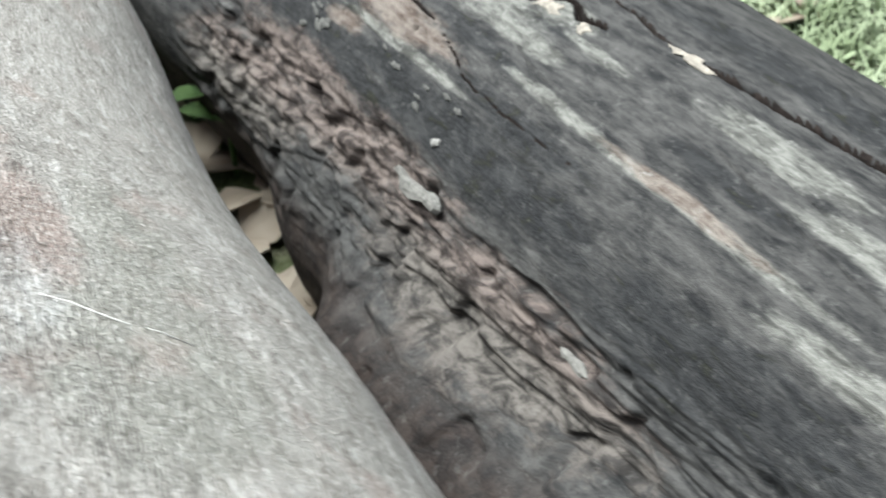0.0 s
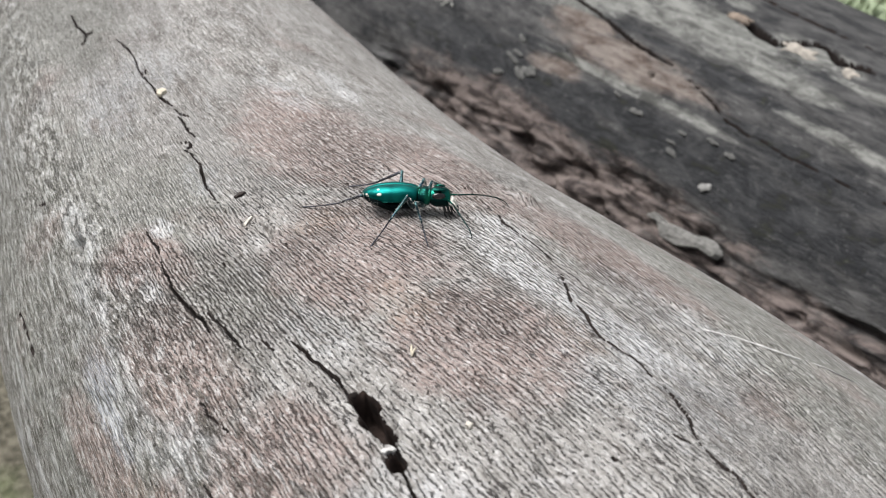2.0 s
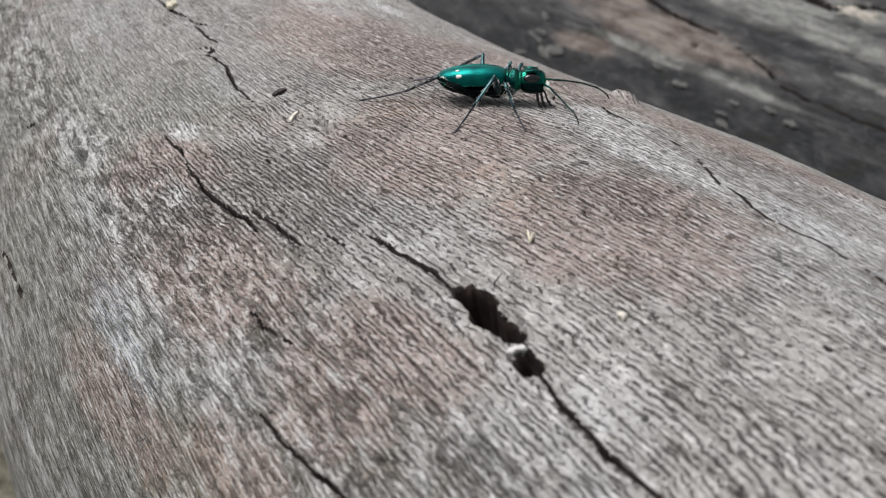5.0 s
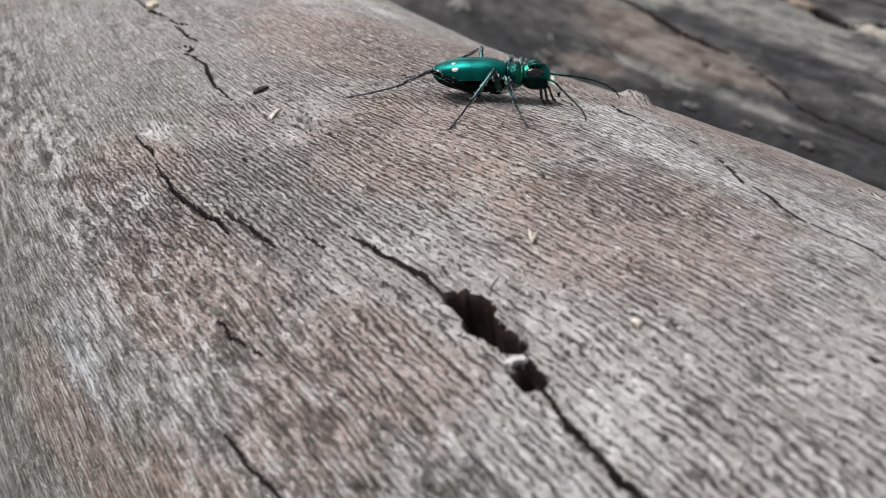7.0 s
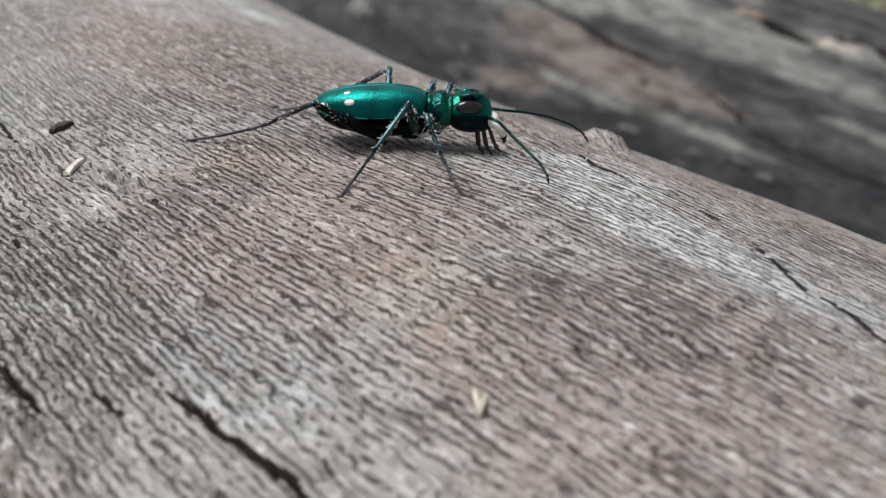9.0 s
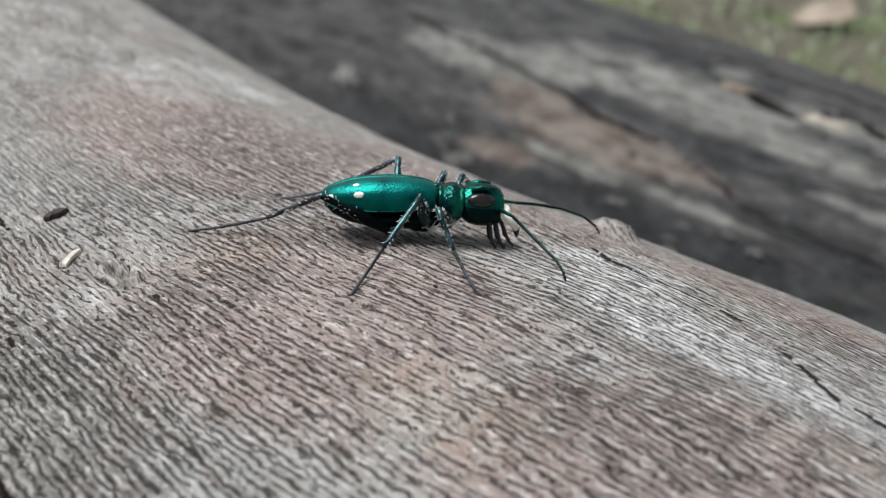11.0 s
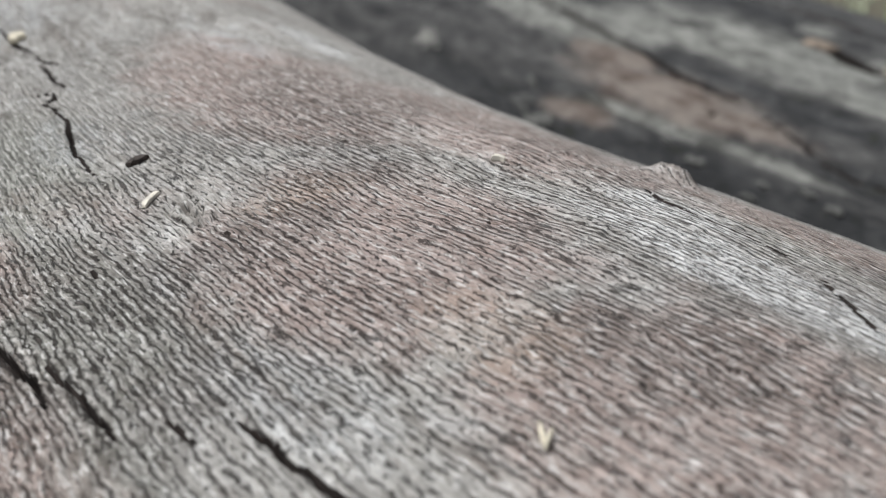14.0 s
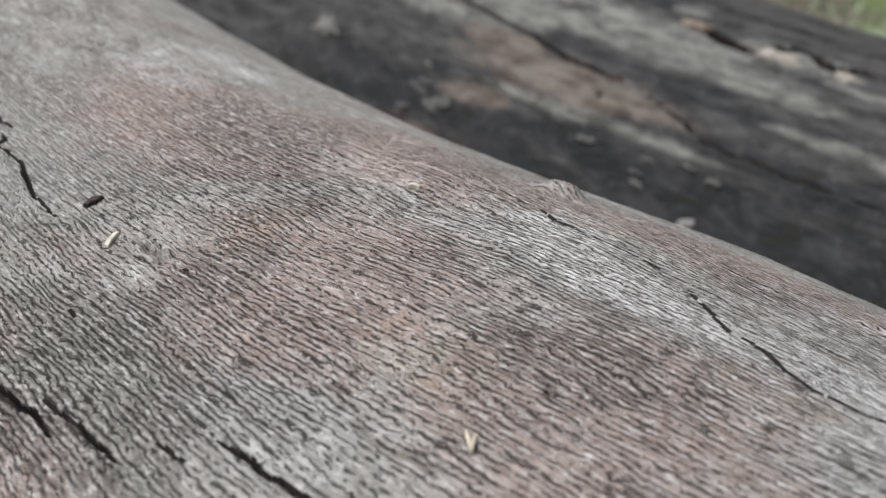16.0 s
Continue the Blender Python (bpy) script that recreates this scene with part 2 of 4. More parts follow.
SLIT_FIELDS = [(-20.0, -4.0, 9, 16), (11.5, -25.0, 7, 18)]
BLUE_STAINS = [(-39.3, 0.6, 2.8, 6.0), (-41.9, -11.0, 1.5, 4.0), (-41.0, -5.0, 2.2, 5.0)]
PALE_STAINS = [(-30.0, 31.0, 2.6, 10), (-33.5, 15.0, 2.6, 11), (-37.5, 1.0, 3.4, 10), (-39.0, -11.0, 3.2, 9), (-37.0, -22.0, 3.0, 9), (-15.4, -19.5, 3.6, 9), (22.0, -40.0, 5, 16), (-6.8, 67.2, 7, 11), (-17.1, 61.2, 6, 14), (-23.0, -51.0, 7, 9), (11.6, 46.5, 4, 12), (9.1, -49.0, 9, 14), (-11.2, 24.5, 3, 6)]
DARK_STAINS = [(11.0, 22.0, 8, 12), (-17.0, -1.0, 5, 7), (-22.0, -10.0, 4, 6), (-21.0, 3.0, 4, 8), (-26.5, -3.0, 3, 8), (5.0, 7.5, 5, 4), (1.5, -30.5, 3, 6), (-18.5, -13.0, 3, 7), (-0.8, -28.6, 3.5, 7), (-22.2, -12.4, 5, 9), (-31.0, 0.0, 3, 10), (-27.5, 10.0, 3, 6), (2.7, 2.5, 6, 3), (-7.7, -2.8, 6, 4), (20.4, -33.0, 3, 12), (14.6, -29.1, 2, 6)]
GREEN_STAINS = [(-18.0, 24.0, 9, 16), (24.0, -24.0, 7, 14), (-20.5, -1.0, 6, 15), (-26.0, -13.0, 6, 10), (-36.3, 40.3, 22, 40), (-47.8, -1.7, 14, 40), (34.1, -58.0, 16, 24), (39.3, -29.1, 9, 30), (-23.1, 102.6, 20, 30)]
RUST_STAINS = [(-4.6, -21.7, 4, 6), (-3.1, 1.4, 5, 3), (-46.4, -27.5, 6, 14), (7.7, -39.2, 3, 5)]


def old_dark_wood():
    """Charcoal-grey old log: mottled streaks, tan bands, a rotten reddish flank."""
    m = Nodes("old_dark_wood")
    a, y = m.grain_mm()
    flat = m.vec(a, y)
    a2 = m.add(a, m.mul(m.add(m.noise(flat, 0.02, 2.0), -0.5), 4.0))
    streak = m.noise(m.vec(m.mul(a2, 0.24), m.mul(y, 0.05)), 1.0, 6.0, 0.68)
    thread = m.noise(m.vec(m.mul(a2, 0.9), m.mul(y, 0.10), 4.0), 1.0, 5.0, 0.68)
    mottle = m.noise(m.vec(m.mul(a2, 0.26), m.mul(y, 0.10), 17.0), 1.0, 5.0, 0.7, 0.5)
    speck = m.noise(m.vec(a2, m.mul(y, 0.5), 7.0), 0.6, 4.0, 0.72)
    rag = m.mul(m.add(m.noise(m.vec(m.mul(a, 2.2), m.mul(y, 0.6)), 0.12, 5.0, 0.72), -0.5), 3.0)
    tone = m.add(m.add(m.mul(streak, 0.45), m.mul(thread, 0.2)), m.mul(mottle, 0.35))
    col = m.mix(m.ramp(tone, 0.38, 0.62), (0.011, 0.0115, 0.0125), (0.078, 0.076, 0.073))
    pale = m.most([m.blob(a2, y, *b, rag) for b in PALE_BANDS])
    brown = m.most([m.blob(a2, y, *b, rag) for b in BROWN_BANDS])
    coal = m.most([m.blob(a2, y, *b, rag) for b in COAL_BANDS])
    rot = m.most([m.blob(a, y, *b, rag) for b in ROT_BANDS])
    col = m.mix(m.mul(coal, 0.84), col, m.mix(m.ramp(mottle, 0.35, 0.68), (0.007, 0.0075, 0.009), (0.034, 0.035, 0.036)))
    col = m.mix(m.mul(m.mul(coal, m.ramp(mottle, 0.44, 0.34)), 0.5), col, (0.030, 0.031, 0.018))
    col = m.mix(m.mul(pale, 0.68), col, m.mix(m.ramp(m.add(m.mul(thread, 0.4), m.mul(mottle, 0.6)), 0.38, 0.62), (0.075, 0.074, 0.066), (0.27, 0.27, 0.245)))
    col = m.mix(m.mul(brown, 0.85), col, m.mix(m.ramp(m.add(m.mul(thread, 0.4), m.mul(mottle, 0.6)), 0.36, 0.62), (0.070, 0.048, 0.037), (0.20, 0.170, 0.148)))
    shred = m.noise(m.vec(m.mul(a, 0.34), m.mul(y, 0.13), 31.0), 1.0, 5.0, 0.66, 0.5)
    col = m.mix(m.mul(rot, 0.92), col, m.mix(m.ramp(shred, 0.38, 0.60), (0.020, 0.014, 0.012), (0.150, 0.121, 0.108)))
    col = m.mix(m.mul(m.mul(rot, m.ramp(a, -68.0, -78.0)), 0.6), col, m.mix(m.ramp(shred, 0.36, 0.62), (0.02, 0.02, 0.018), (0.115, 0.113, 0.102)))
    # darker brown towards the lower edge of the flank
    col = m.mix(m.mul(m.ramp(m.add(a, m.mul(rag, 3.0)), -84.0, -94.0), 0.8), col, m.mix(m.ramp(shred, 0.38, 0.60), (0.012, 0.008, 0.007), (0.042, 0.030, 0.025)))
    col = m.mix(m.mul(m.ramp(speck, 0.56, 0.70), m.ramp(pale, 0.0, 0.7, 0.14, 0.55)), col, (0.29, 0.285, 0.27))
    col = m.mix(m.mul(m.ramp(speck, 0.42, 0.30), 0.5), col, (0.016, 0.015, 0.015))
    col = m.mix(m.mul(m.ramp(thread, 0.40, 0.28), 0.6), col, (0.014, 0.013, 0.013))
    high = m.add(m.add(m.mul(thread, 0.5), m.mul(speck, 0.5)), m.mul(mottle, 0.4))
    return m.done(col, 0.8, normal=m.bump(high, 0.0011, 0.9), gloss=0.22)


PALE_BANDS = [(-17.0, 96.0, 8.0, 38), (-10.0, 62.0, 4.0, 16), (-21.0, 122.0, 5.0, 18), (-21.5, 60.0, 3.2, 18), (-29.5, 30.0, 1.8, 24), (-30.0, -18.7, 2.0, 50), (-8.7, -18.1, 5, 26), (-16.1, -58.8, 4, 30), (-40.4, 88.0, 1.5, 36), (-25.1, 144.0, 6, 30), (-36.5, -75.0, 4, 30), (-4.0, 94.0, 2.5, 5), (-15.0, 40.0, 2.0, 14)]
BROWN_BANDS = [(-34.6, 99.0, 4.8, 32), (-30.5, 122.0, 2.6, 14), (-29.5, -14.0, 2.0, 28), (-43.5, 118.0, 2.6, 12), (-10.0, 86.0, 1.5, 3)]
COAL_BANDS = [(-27.0, 88.0, 1.3, 34), (-49.3, 40.2, 8, 60), (-52.9, -49.6, 11, 50), (-46.0, 85.0, 4, 50), (-49.0, 135.0, 7, 50), (-40.5, 128.0, 1.6, 16), (-53.0, 97.5, 4, 34), (-28.8, 68.0, 1.8, 24), (12.5, 2.5, 7, 60), (-20.5, -18.5, 3, 24), (-16.0, 64.0, 1.6, 24), (-38.0, 35.0, 4, 30), (-4.5, 112.0, 2.4, 20)]
ROT_BANDS = [(-65.0, 85.0, 10, 60), (-74.6, 10.5, 13, 60), (-60.0, 130.0, 7.5, 44), (-73.1, 153.2, 12, 50)]


def plain(name, color, rough=0.7, spread=0.25, scale=1.5, bump=0.0, metal=0.0, gloss=0.3):
    m = Nodes(name)
    v = m.object_mm()
    n = m.noise(v, scale, 3.0, 0.6)
    lo, hi = (tuple(c * k for c in color) for k in (1 - spread, 1 + spread))
    normal = m.bump(n, bump, 0.8) if bump else None
    return m.done(m.mix(m.ramp(n, 0.3, 0.7), lo, hi), rough, metal, normal, gloss)


def shell(name, deep, bright, rough=0.3, pit=0.00006, scale=7.0, tint=None):
    """Metallic cuticle, finely pitted, shifting between two colours in patches."""
    m = Nodes(name)
    v = m.object_mm()
    patch = m.noise(v, 0.55, 2.0)
    pits = m.cells(v, scale)
    col = m.mix(m.ramp(patch, 0.32, 0.68), deep, bright)
    if tint:
        col = m.mix(m.mul(m.ramp(m.noise(v, 0.9, 2.0), 0.55, 0.7), 0.6), col, tint)
    return m.done(col, m.ramp(patch, 0.3, 0.7, rough, rough + 0.1), 0.9, m.bump(pits, pit, 0.7), 0.5)


NEAR_WOOD = barkless_wood()
DARK_WOOD = old_dark_wood()


# ---- things: helpers ----
def mesh_of(name, bm, material, smooth=True):
    me = bpy.data.meshes.new(name)
    bm.normal_update()
    bm.to_mesh(me)
    bm.free()
    for p in me.polygons:
        p.use_smooth = smooth
    me.materials.append(material)
    return me


def part(name, bm, material, parent, label="", smooth=True):
    ob = new(name, mesh_of(name, bm, material, smooth))
    ob.parent = parent
    return tagged(ob, label)


def rounded(bm, rings, cap=True):
    """Skins rings of points, one after the other."""
    rows = [[bm.verts.new(p) for p in ring] for ring in rings]
    n = len(rows[0])
    for r0, r1 in zip(rows, rows[1:]):
        for k in range(n):
            bm.faces.new((r0[k], r0[(k + 1) % n], r1[(k + 1) % n], r1[k]))
    if cap:
        bm.faces.new(rows[0][::-1]), bm.faces.new(rows[-1])
    bmesh.ops.recalc_face_normals(bm, faces=bm.faces)
    return bm


def tube(bm, points, radii, sides=10):
    """A tapered tube through points."""
    pts = [Vector(p) for p in points]
    rings = []
    for k, p in enumerate(pts):
        way = (pts[min(k + 1, len(pts) - 1)] - pts[max(k - 1, 0)]).normalized()
        ref = Vector((0, 0, 1)) if abs(way.z) < 0.9 else Vector((1, 0, 0))
        u = way.cross(ref).normalized()
        v = way.cross(u)
        rings.append([p + radii[k] * (math.cos(s) * u + math.sin(s) * v) for s in (2 * math.pi * i / sides for i in range(sides))])
    return rounded(bm, rings)


# ---- the two logs ----
NEAR_LINE = np.array([
    (-0.110, 0.0105, -0.0779, 0.0724),
    (-0.085, 0.0091, -0.0756, 0.0727),
    (-0.060, 0.0074, -0.0735, 0.0729),
    (-0.040, 0.0057, -0.0725, 0.0727),
    (-0.020, 0.0035, -0.0721, 0.0723),
    (0.000, 0.0016, -0.0722, 0.0713),
    (0.020, 0.0007, -0.0723, 0.0699),
    (0.040, 0.0008, -0.0720, 0.0682),
    (0.060, 0.0017, -0.0713, 0.0665),
    (0.085, 0.0037, -0.0702, 0.0645),
    (0.110, 0.0065, -0.0694, 0.0625),
    (0.140, 0.0095, -0.0689, 0.0601),
    (0.170, 0.0113, -0.0684, 0.0577),
])  # along, centre x, centre z, radius
A_REF = 0.068


def near_line(y):
    """Centre and radius of the grey log at y; past the given stretch it runs on straight."""
    y = np.asarray(y, float)
    out = []
    for c in (1, 2, 3):
        ys, vs = NEAR_LINE[:, 0], NEAR_LINE[:, c]
        slope = np.gradient(vs, ys)
        k = np.clip(np.searchsorted(ys, y) - 1, 0, len(ys) - 2)
        h = ys[k + 1] - ys[k]
        t = np.clip((y - ys[k]) / h, 0, 1)
        v = ((2 * t ** 3 - 3 * t ** 2 + 1) * vs[k] + (t ** 3 - 2 * t ** 2 + t) * h * slope[k]
             + (3 * t ** 2 - 2 * t ** 3) * vs[k + 1] + (t ** 3 - t ** 2) * h * slope[k + 1])
        over, under = np.maximum(y - ys[-1], 0), np.maximum(ys[0] - y, 0)
        v = v + slope[-1] * 0.12 * np.tanh(over / 0.12) - slope[0] * 0.03 * np.tanh(under / 0.03)
        out.append(v)
    return out


def near_profile(th):
    """The grey log is flatter on its left flank."""
    s, c = np.abs(np.sin(th)), np.abs(np.cos(th))
    squeezed = 1 / ((s / LEFT_WIDTH) ** 3 + c ** 3) ** (1 / 3)
    return np.where((th < 0), np.where(np.abs(th) < 0.2, 1.0, 1.0 + (squeezed - 1.0) * step01((np.abs(th) - 0.2) / 0.25)), 1.0)


LEFT_WIDTH = 0.69
NEAR_CRACKS = []


def crack(width, deep, *line):
    """A crack of the grey log: half-width and depth in mm, then its bends, across and along."""
    NEAR_CRACKS.append((width, deep, line))


crack(0.30, 2.0, (-15.9, 105.4), (-15.6, 99.8), (-14.7, 95.5), (-14.4, 93.4), (-15.3, 90.4), (-16.1, 89.4))
crack(0.34, 1.6, (-14.9, 93.9), (-13.0, 92.8))
crack(0.18, 1.6, (-9.9, 86.2), (-9.0, 82.6), (-8.5, 79.7), (-8.2, 75.9), (-8.3, 72.5), (-8.7, 68.8), (-8.7, 66.6), (-8.4, 64.7), (-8.3, 62.8))
crack(0.13, 1.0, (-8.9, 68.2), (-8.0, 67.0), (-7.5, 68.4))
crack(0.20, 1.8, (-8.1, 62.1), (-8.2, 59.4), (-8.2, 56.7), (-7.8, 53.6), (-7.4, 51.4))
crack(0.17, 1.6, (-7.3, 50.7), (-7.1, 48.5), (-6.7, 47.0), (-6.0, 45.3))
crack(0.20, 1.8, (-7.6, 46.6), (-7.7, 43.1), (-7.9, 39.7), (-7.6, 37.9))
crack(0.13, 1.0, (-10.4, 37.8), (-8.9, 36.6), (-9.2, 35.1), (-10.3, 34.8))
crack(0.16, 1.5, (-10.4, 34.6), (-10.0, 32.7), (-10.0, 30.7), (-10.0, 28.8), (-10.7, 26.3), (-11.2, 23.9), (-11.6, 21.7), (-11.7, 19.6), (-11.8, 16.8))
crack(0.17, 1.5, (-22.2, 19.6), (-22.4, 18.2), (-22.5, 15.7), (-22.5, 13.0), (-22.9, 11.6))
crack(0.22, 2.0, (-23.3, 9.4), (-23.8, 6.3), (-24.2, 3.3), (-24.4, 1.0), (-24.4, -1.1), (-24.4, -3.2), (-24.3, -5.1), (-24.1, -6.7), (-24.3, -8.0), (-24.6, -10.0))
crack(0.16, 1.5, (-23.1, -6.4), (-23.1, -7.6), (-23.0, -9.0), (-23.0, -10.8), (-23.0, -12.7), (-23.1, -14.5), (-23.2, -16.2))
crack(0.11, 0.8, (-20.7, -16.2), (-20.5, -17.7), (-20.5, -19.2))
crack(0.11, 0.9, (-30.8, -18.2), (-30.4, -19.6), (-30.8, -21.1), (-30.5, -22.6), (-30.4, -24.0), (-30.4, -26.2))
crack(0.20, 2.2, (-18.1, -18.4), (-18.3, -20.6), (-18.1, -22.0), (-18.2, -24.1), (-17.8, -25.1), (-17.8, -26.9), (-17.6, -28.6), (-17.9, -30.3), (-18.1, -33.2))
crack(0.22, 2.0, (-18.3, -41.2), (-18.6, -42.7), (-18.9, -43.8))
crack(0.22, 2.0, (-19.4, -44.6), (-19.6, -46.0), (-20.2, -47.8), (-20.4, -49.1), (-20.5, -50.8), (-20.8, -52.0), (-20.9, -53.6), (-21.1, -55.1), (-21.1, -56.1), (-21.2, -64.0), (-20.6, -76.0))
crack(0.14, 1.2, (18.3, -5.0), (18.3, -8.4), (17.3, -11.4), (17.2, -13.6), (17.0, -16.5), (16.6, -20.5), (16.2, -22.6))
crack(0.13, 1.1, (14.9, -26.0), (13.4, -29.0), (11.4, -32.4), (11.1, -35.4), (10.1, -37.8), (9.3, -40.2), (9.6, -42.6), (10.1, -44.8), (9.9, -47.6), (9.5, -49.9))
crack(0.15, 1.2, (9.5, -51.0), (9.0, -53.4), (8.6, -55.4), (8.3, -56.7), (7.4, -58.1), (6.7, -59.8))
crack(0.17, 1.3, (6.7, -59.5), (6.5, -62.0), (6.4, -63.9), (6.8, -65.5), (6.2, -67.6), (6.2, -69.8), (6.2, -72.3), (6.9, -84.0))
crack(0.16, 0.9, (5.2, -57.6), (5.5, -58.8), (6.0, -59.6))
crack(0.16, 1.2, (-36.3, -28.0), (-36.7, -32.0), (-36.6, -36.9), (-36.2, -44.1))
crack(0.10, 0.6, (23.3, 47.7), (21.6, 38.6), (20.7, 31.3))
crack(0.10, 0.6, (20.4, 22.0), (21.1, 17.4), (20.6, 12.8), (19.8, 9.5))
crack(0.24, 1.3, (-47.7, 33.8), (-47.4, 29.1), (-47.8, 26.0), (-48.1, 22.4))
crack(0.18, 0.9, (-35.2, 46.5), (-33.4, 44.7))
crack(0.12, 0.8, (-17.0, 2.2), (-17.5, 1.0))
# the long bored hole: across, along and half-width of its middle line
LONG_HOLE = [(-17.25, -33.1, 1.40), (-17.75, -35.0, 1.50), (-18.25, -37.3, 1.30), (-18.1, -40.4, 1.02)]


SPECKS = [(-2.8, -30.6, 0.16), (19.8, 1.3, 0.2), (5.0, 9.0, 0.12), (-9.1, -0.3, 0.10), (3.2, -10.9, 0.12), (-2.3, -57.5, 0.15)]


def near_dips(a, y):
    """Depth of the cracks and bored holes, and of the holes alone, in mm."""
    h = np.zeros(a.shape)
    jag = 0.26 * layered(a / 14, y / 2.6, 31, 2) + 0.16 * layered(a / 6, y / 0.9, 33, 1)
    for k, (w, deep, line) in enumerate(NEAR_CRACKS):
        ys = [p[1] for p in line]
        near = (y > min(ys) - 2) & (y < max(ys) + 2) & (np.abs(a - sum(p[0] for p in line) / len(line)) < 8)
        if not near.any():
            continue
        an, yn, jn = a[near], y[near], jag[near]
        d, s = line_distance(an + jn, yn, line)
        width = w * (0.30 + 0.65 * smooth_noise(yn / 1.9, yn * 0 + k, 41)) * np.clip(1.06 - np.abs(2 * s - 1) ** 3, 0.05, 1)
        h[near] = np.maximum(h[near], deep * step01(1.6 - d / np.maximum(width, 0.02)))
    for a0, y0, r0 in SPECKS:
        h = np.maximum(h, 1.0 * step01(1.6 - np.hypot(a - a0, (y - y0) * 0.6) / r0))
    # the holes: ragged rims, walls that lean inward, a floor of frass
    rim = 0.55 * layered(a / 1.3, y / 1.3, 51, 2) + 0.36 * layered(a / 0.55, y / 0.6, 53, 1)
    floor = 0.5 * layered(a / 0.7, y / 0.9, 57, 2)
    d, s = line_distance(a, y, [p[:2] for p in LONG_HOLE])
    half = np.interp(s, np.linspace(0, 1, len(LONG_HOLE)), [p[2] for p in LONG_HOLE])
    bore = (5.6 + floor) * step01((half - 0.1 + rim - d) / 0.8)
    d = np.hypot((a + 19.45) * 1.05, (y + 43.75) * 0.72)
    bore = np.maximum(bore, (3.4 + floor) * step01((1.12 + 0.6 * rim - d) / 0.6))
    # a worn scoop beside the long hole
    d = np.hypot((a + 16.6) / 1.0, (y + 30.8) / 1.9)
    h = np.maximum(h, 0.55 * step01(1.3 - d))
    return np.maximum(h, bore), bore


def near_relief(a, y):
    """Height over the plain log, in mm; a and y in mm."""
    h = 0.4 * layered(a / 22, y / 34, 3, 3) + 0.35 * layered(a / 5.5, y / 16, 8, 3) + 0.10 * layered(a / 1.1, y / 5, 21, 2)
    h = h - near_dips(a, y)[0]
    # a small knot with rings, a dark pit, a pale burr on the shoulder
    d = np.hypot(a - (-9.2), (y - (4.4)) * 0.6)
    h = h + 0.42 * np.cos(d * 6.2) * np.exp(-(d / 1.6) ** 2)
    d = np.hypot(a - (-31.4), (y - (27.0)) * 0.6)
    h = h - 1.5 * step01(1.6 - d / 0.9)
    d = np.hypot(a - 27.3, (y - (-2.8)) * 0.85)
    h = h + 1.25 * np.exp(-(d / 1.75) ** 3) * (0.9 + 0.1 * np.cos(7 * np.arctan2(y - (-2.8), a - 27.3))) + 0.07 * np.cos(d * 6.0) * np.exp(-(d / 2.2) ** 2)
    # a raised pale strand
    d, s = line_distance(a, y, [(24.2, -34.9), (30.1, -46.5), (35.8, -53.2), (43.2, -58.0)])
    return h + 0.25 * np.exp(-(d / 0.6) ** 2)


def spread(stretches):
    """Positions, from (start, end, step) stretches."""
    out = []
    for lo, hi, gap in stretches:
        out.append(np.linspace(lo, hi, max(2, round((hi - lo) / gap) + 1))[:-1])
    return np.concatenate(out + [[stretches[-1][1]]])


def log_mesh(name, ys, ths, line, relief, profile, a_ref, material):
    cx, cz, r = line(ys)
    th, yy = np.meshgrid(ths, ys)
    rr = r[:, None] * profile(th) + relief(th * a_ref * 1000, yy * 1000) / 1000
    co = np.stack([cx[:, None] + rr * np.sin(th), yy, cz[:, None] + rr * np.cos(th)], -1)
    ny, nt = th.shape
    idx = np.arange(ny * nt).reshape(ny, nt)
    nxt = np.roll(idx, -1, 1)
    quads = np.stack([idx[:-1], idx[1:], nxt[1:], nxt[:-1]], -1).reshape(-1, 4)
    ends = [list(idx[0]), list(idx[-1][::-1])]
    me = bpy.data.meshes.new(name)
    me.from_pydata(co.reshape(-1, 3).tolist(), [], quads.tolist() + [[int(i) for i in e] for e in ends])
    uv = me.uv_layers.new(name="grain")
    flat = np.stack([th * a_ref, yy], -1).reshape(-1, 2)
    loops = np.zeros(len(me.loops), np.int32)
    me.loops.foreach_get("vertex_index", loops)
    uv.data.foreach_set("uv", flat[loops].astype(np.float32).ravel())
    me.polygons.foreach_set("use_smooth", np.ones(len(me.polygons), bool))
    me.materials.append(material)
    me.update()
    return new(name, me)


near_ys = spread([(-0.62, -0.13, 0.02), (-0.13, -0.08, 0.0012), (-0.08, 0.03, 0.00028), (0.03, 0.10, 0.0005), (0.10, 0.22, 0.003), (0.22, 1.0, 0.02)])
near_ths = spread([(-math.pi, -1.2, 0.05), (-1.2, -0.70, 0.008), (-0.70, 0.45, 0.0021), (0.45, 1.2, 0.009), (1.2, math.pi, 0.05)])[:-1]
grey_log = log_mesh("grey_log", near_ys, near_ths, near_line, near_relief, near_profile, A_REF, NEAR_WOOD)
# shade put into the colour: near-black crack walls, darkened frass in the bored holes
grey_log.data.materials.append(plain("shaded_crack_wood", (0.018, 0.013, 0.011), 0.9, 0.4, 1.2, 0.0002))
grey_log.data.materials.append(plain("shaded_bore_lining", (0.028, 0.018, 0.014), 0.9, 0.4, 0.6, 0.0002))
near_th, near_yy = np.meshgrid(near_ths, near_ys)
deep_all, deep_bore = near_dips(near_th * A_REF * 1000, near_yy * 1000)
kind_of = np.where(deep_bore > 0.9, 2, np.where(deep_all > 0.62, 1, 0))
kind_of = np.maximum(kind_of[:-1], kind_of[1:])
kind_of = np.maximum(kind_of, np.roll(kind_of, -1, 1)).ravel()
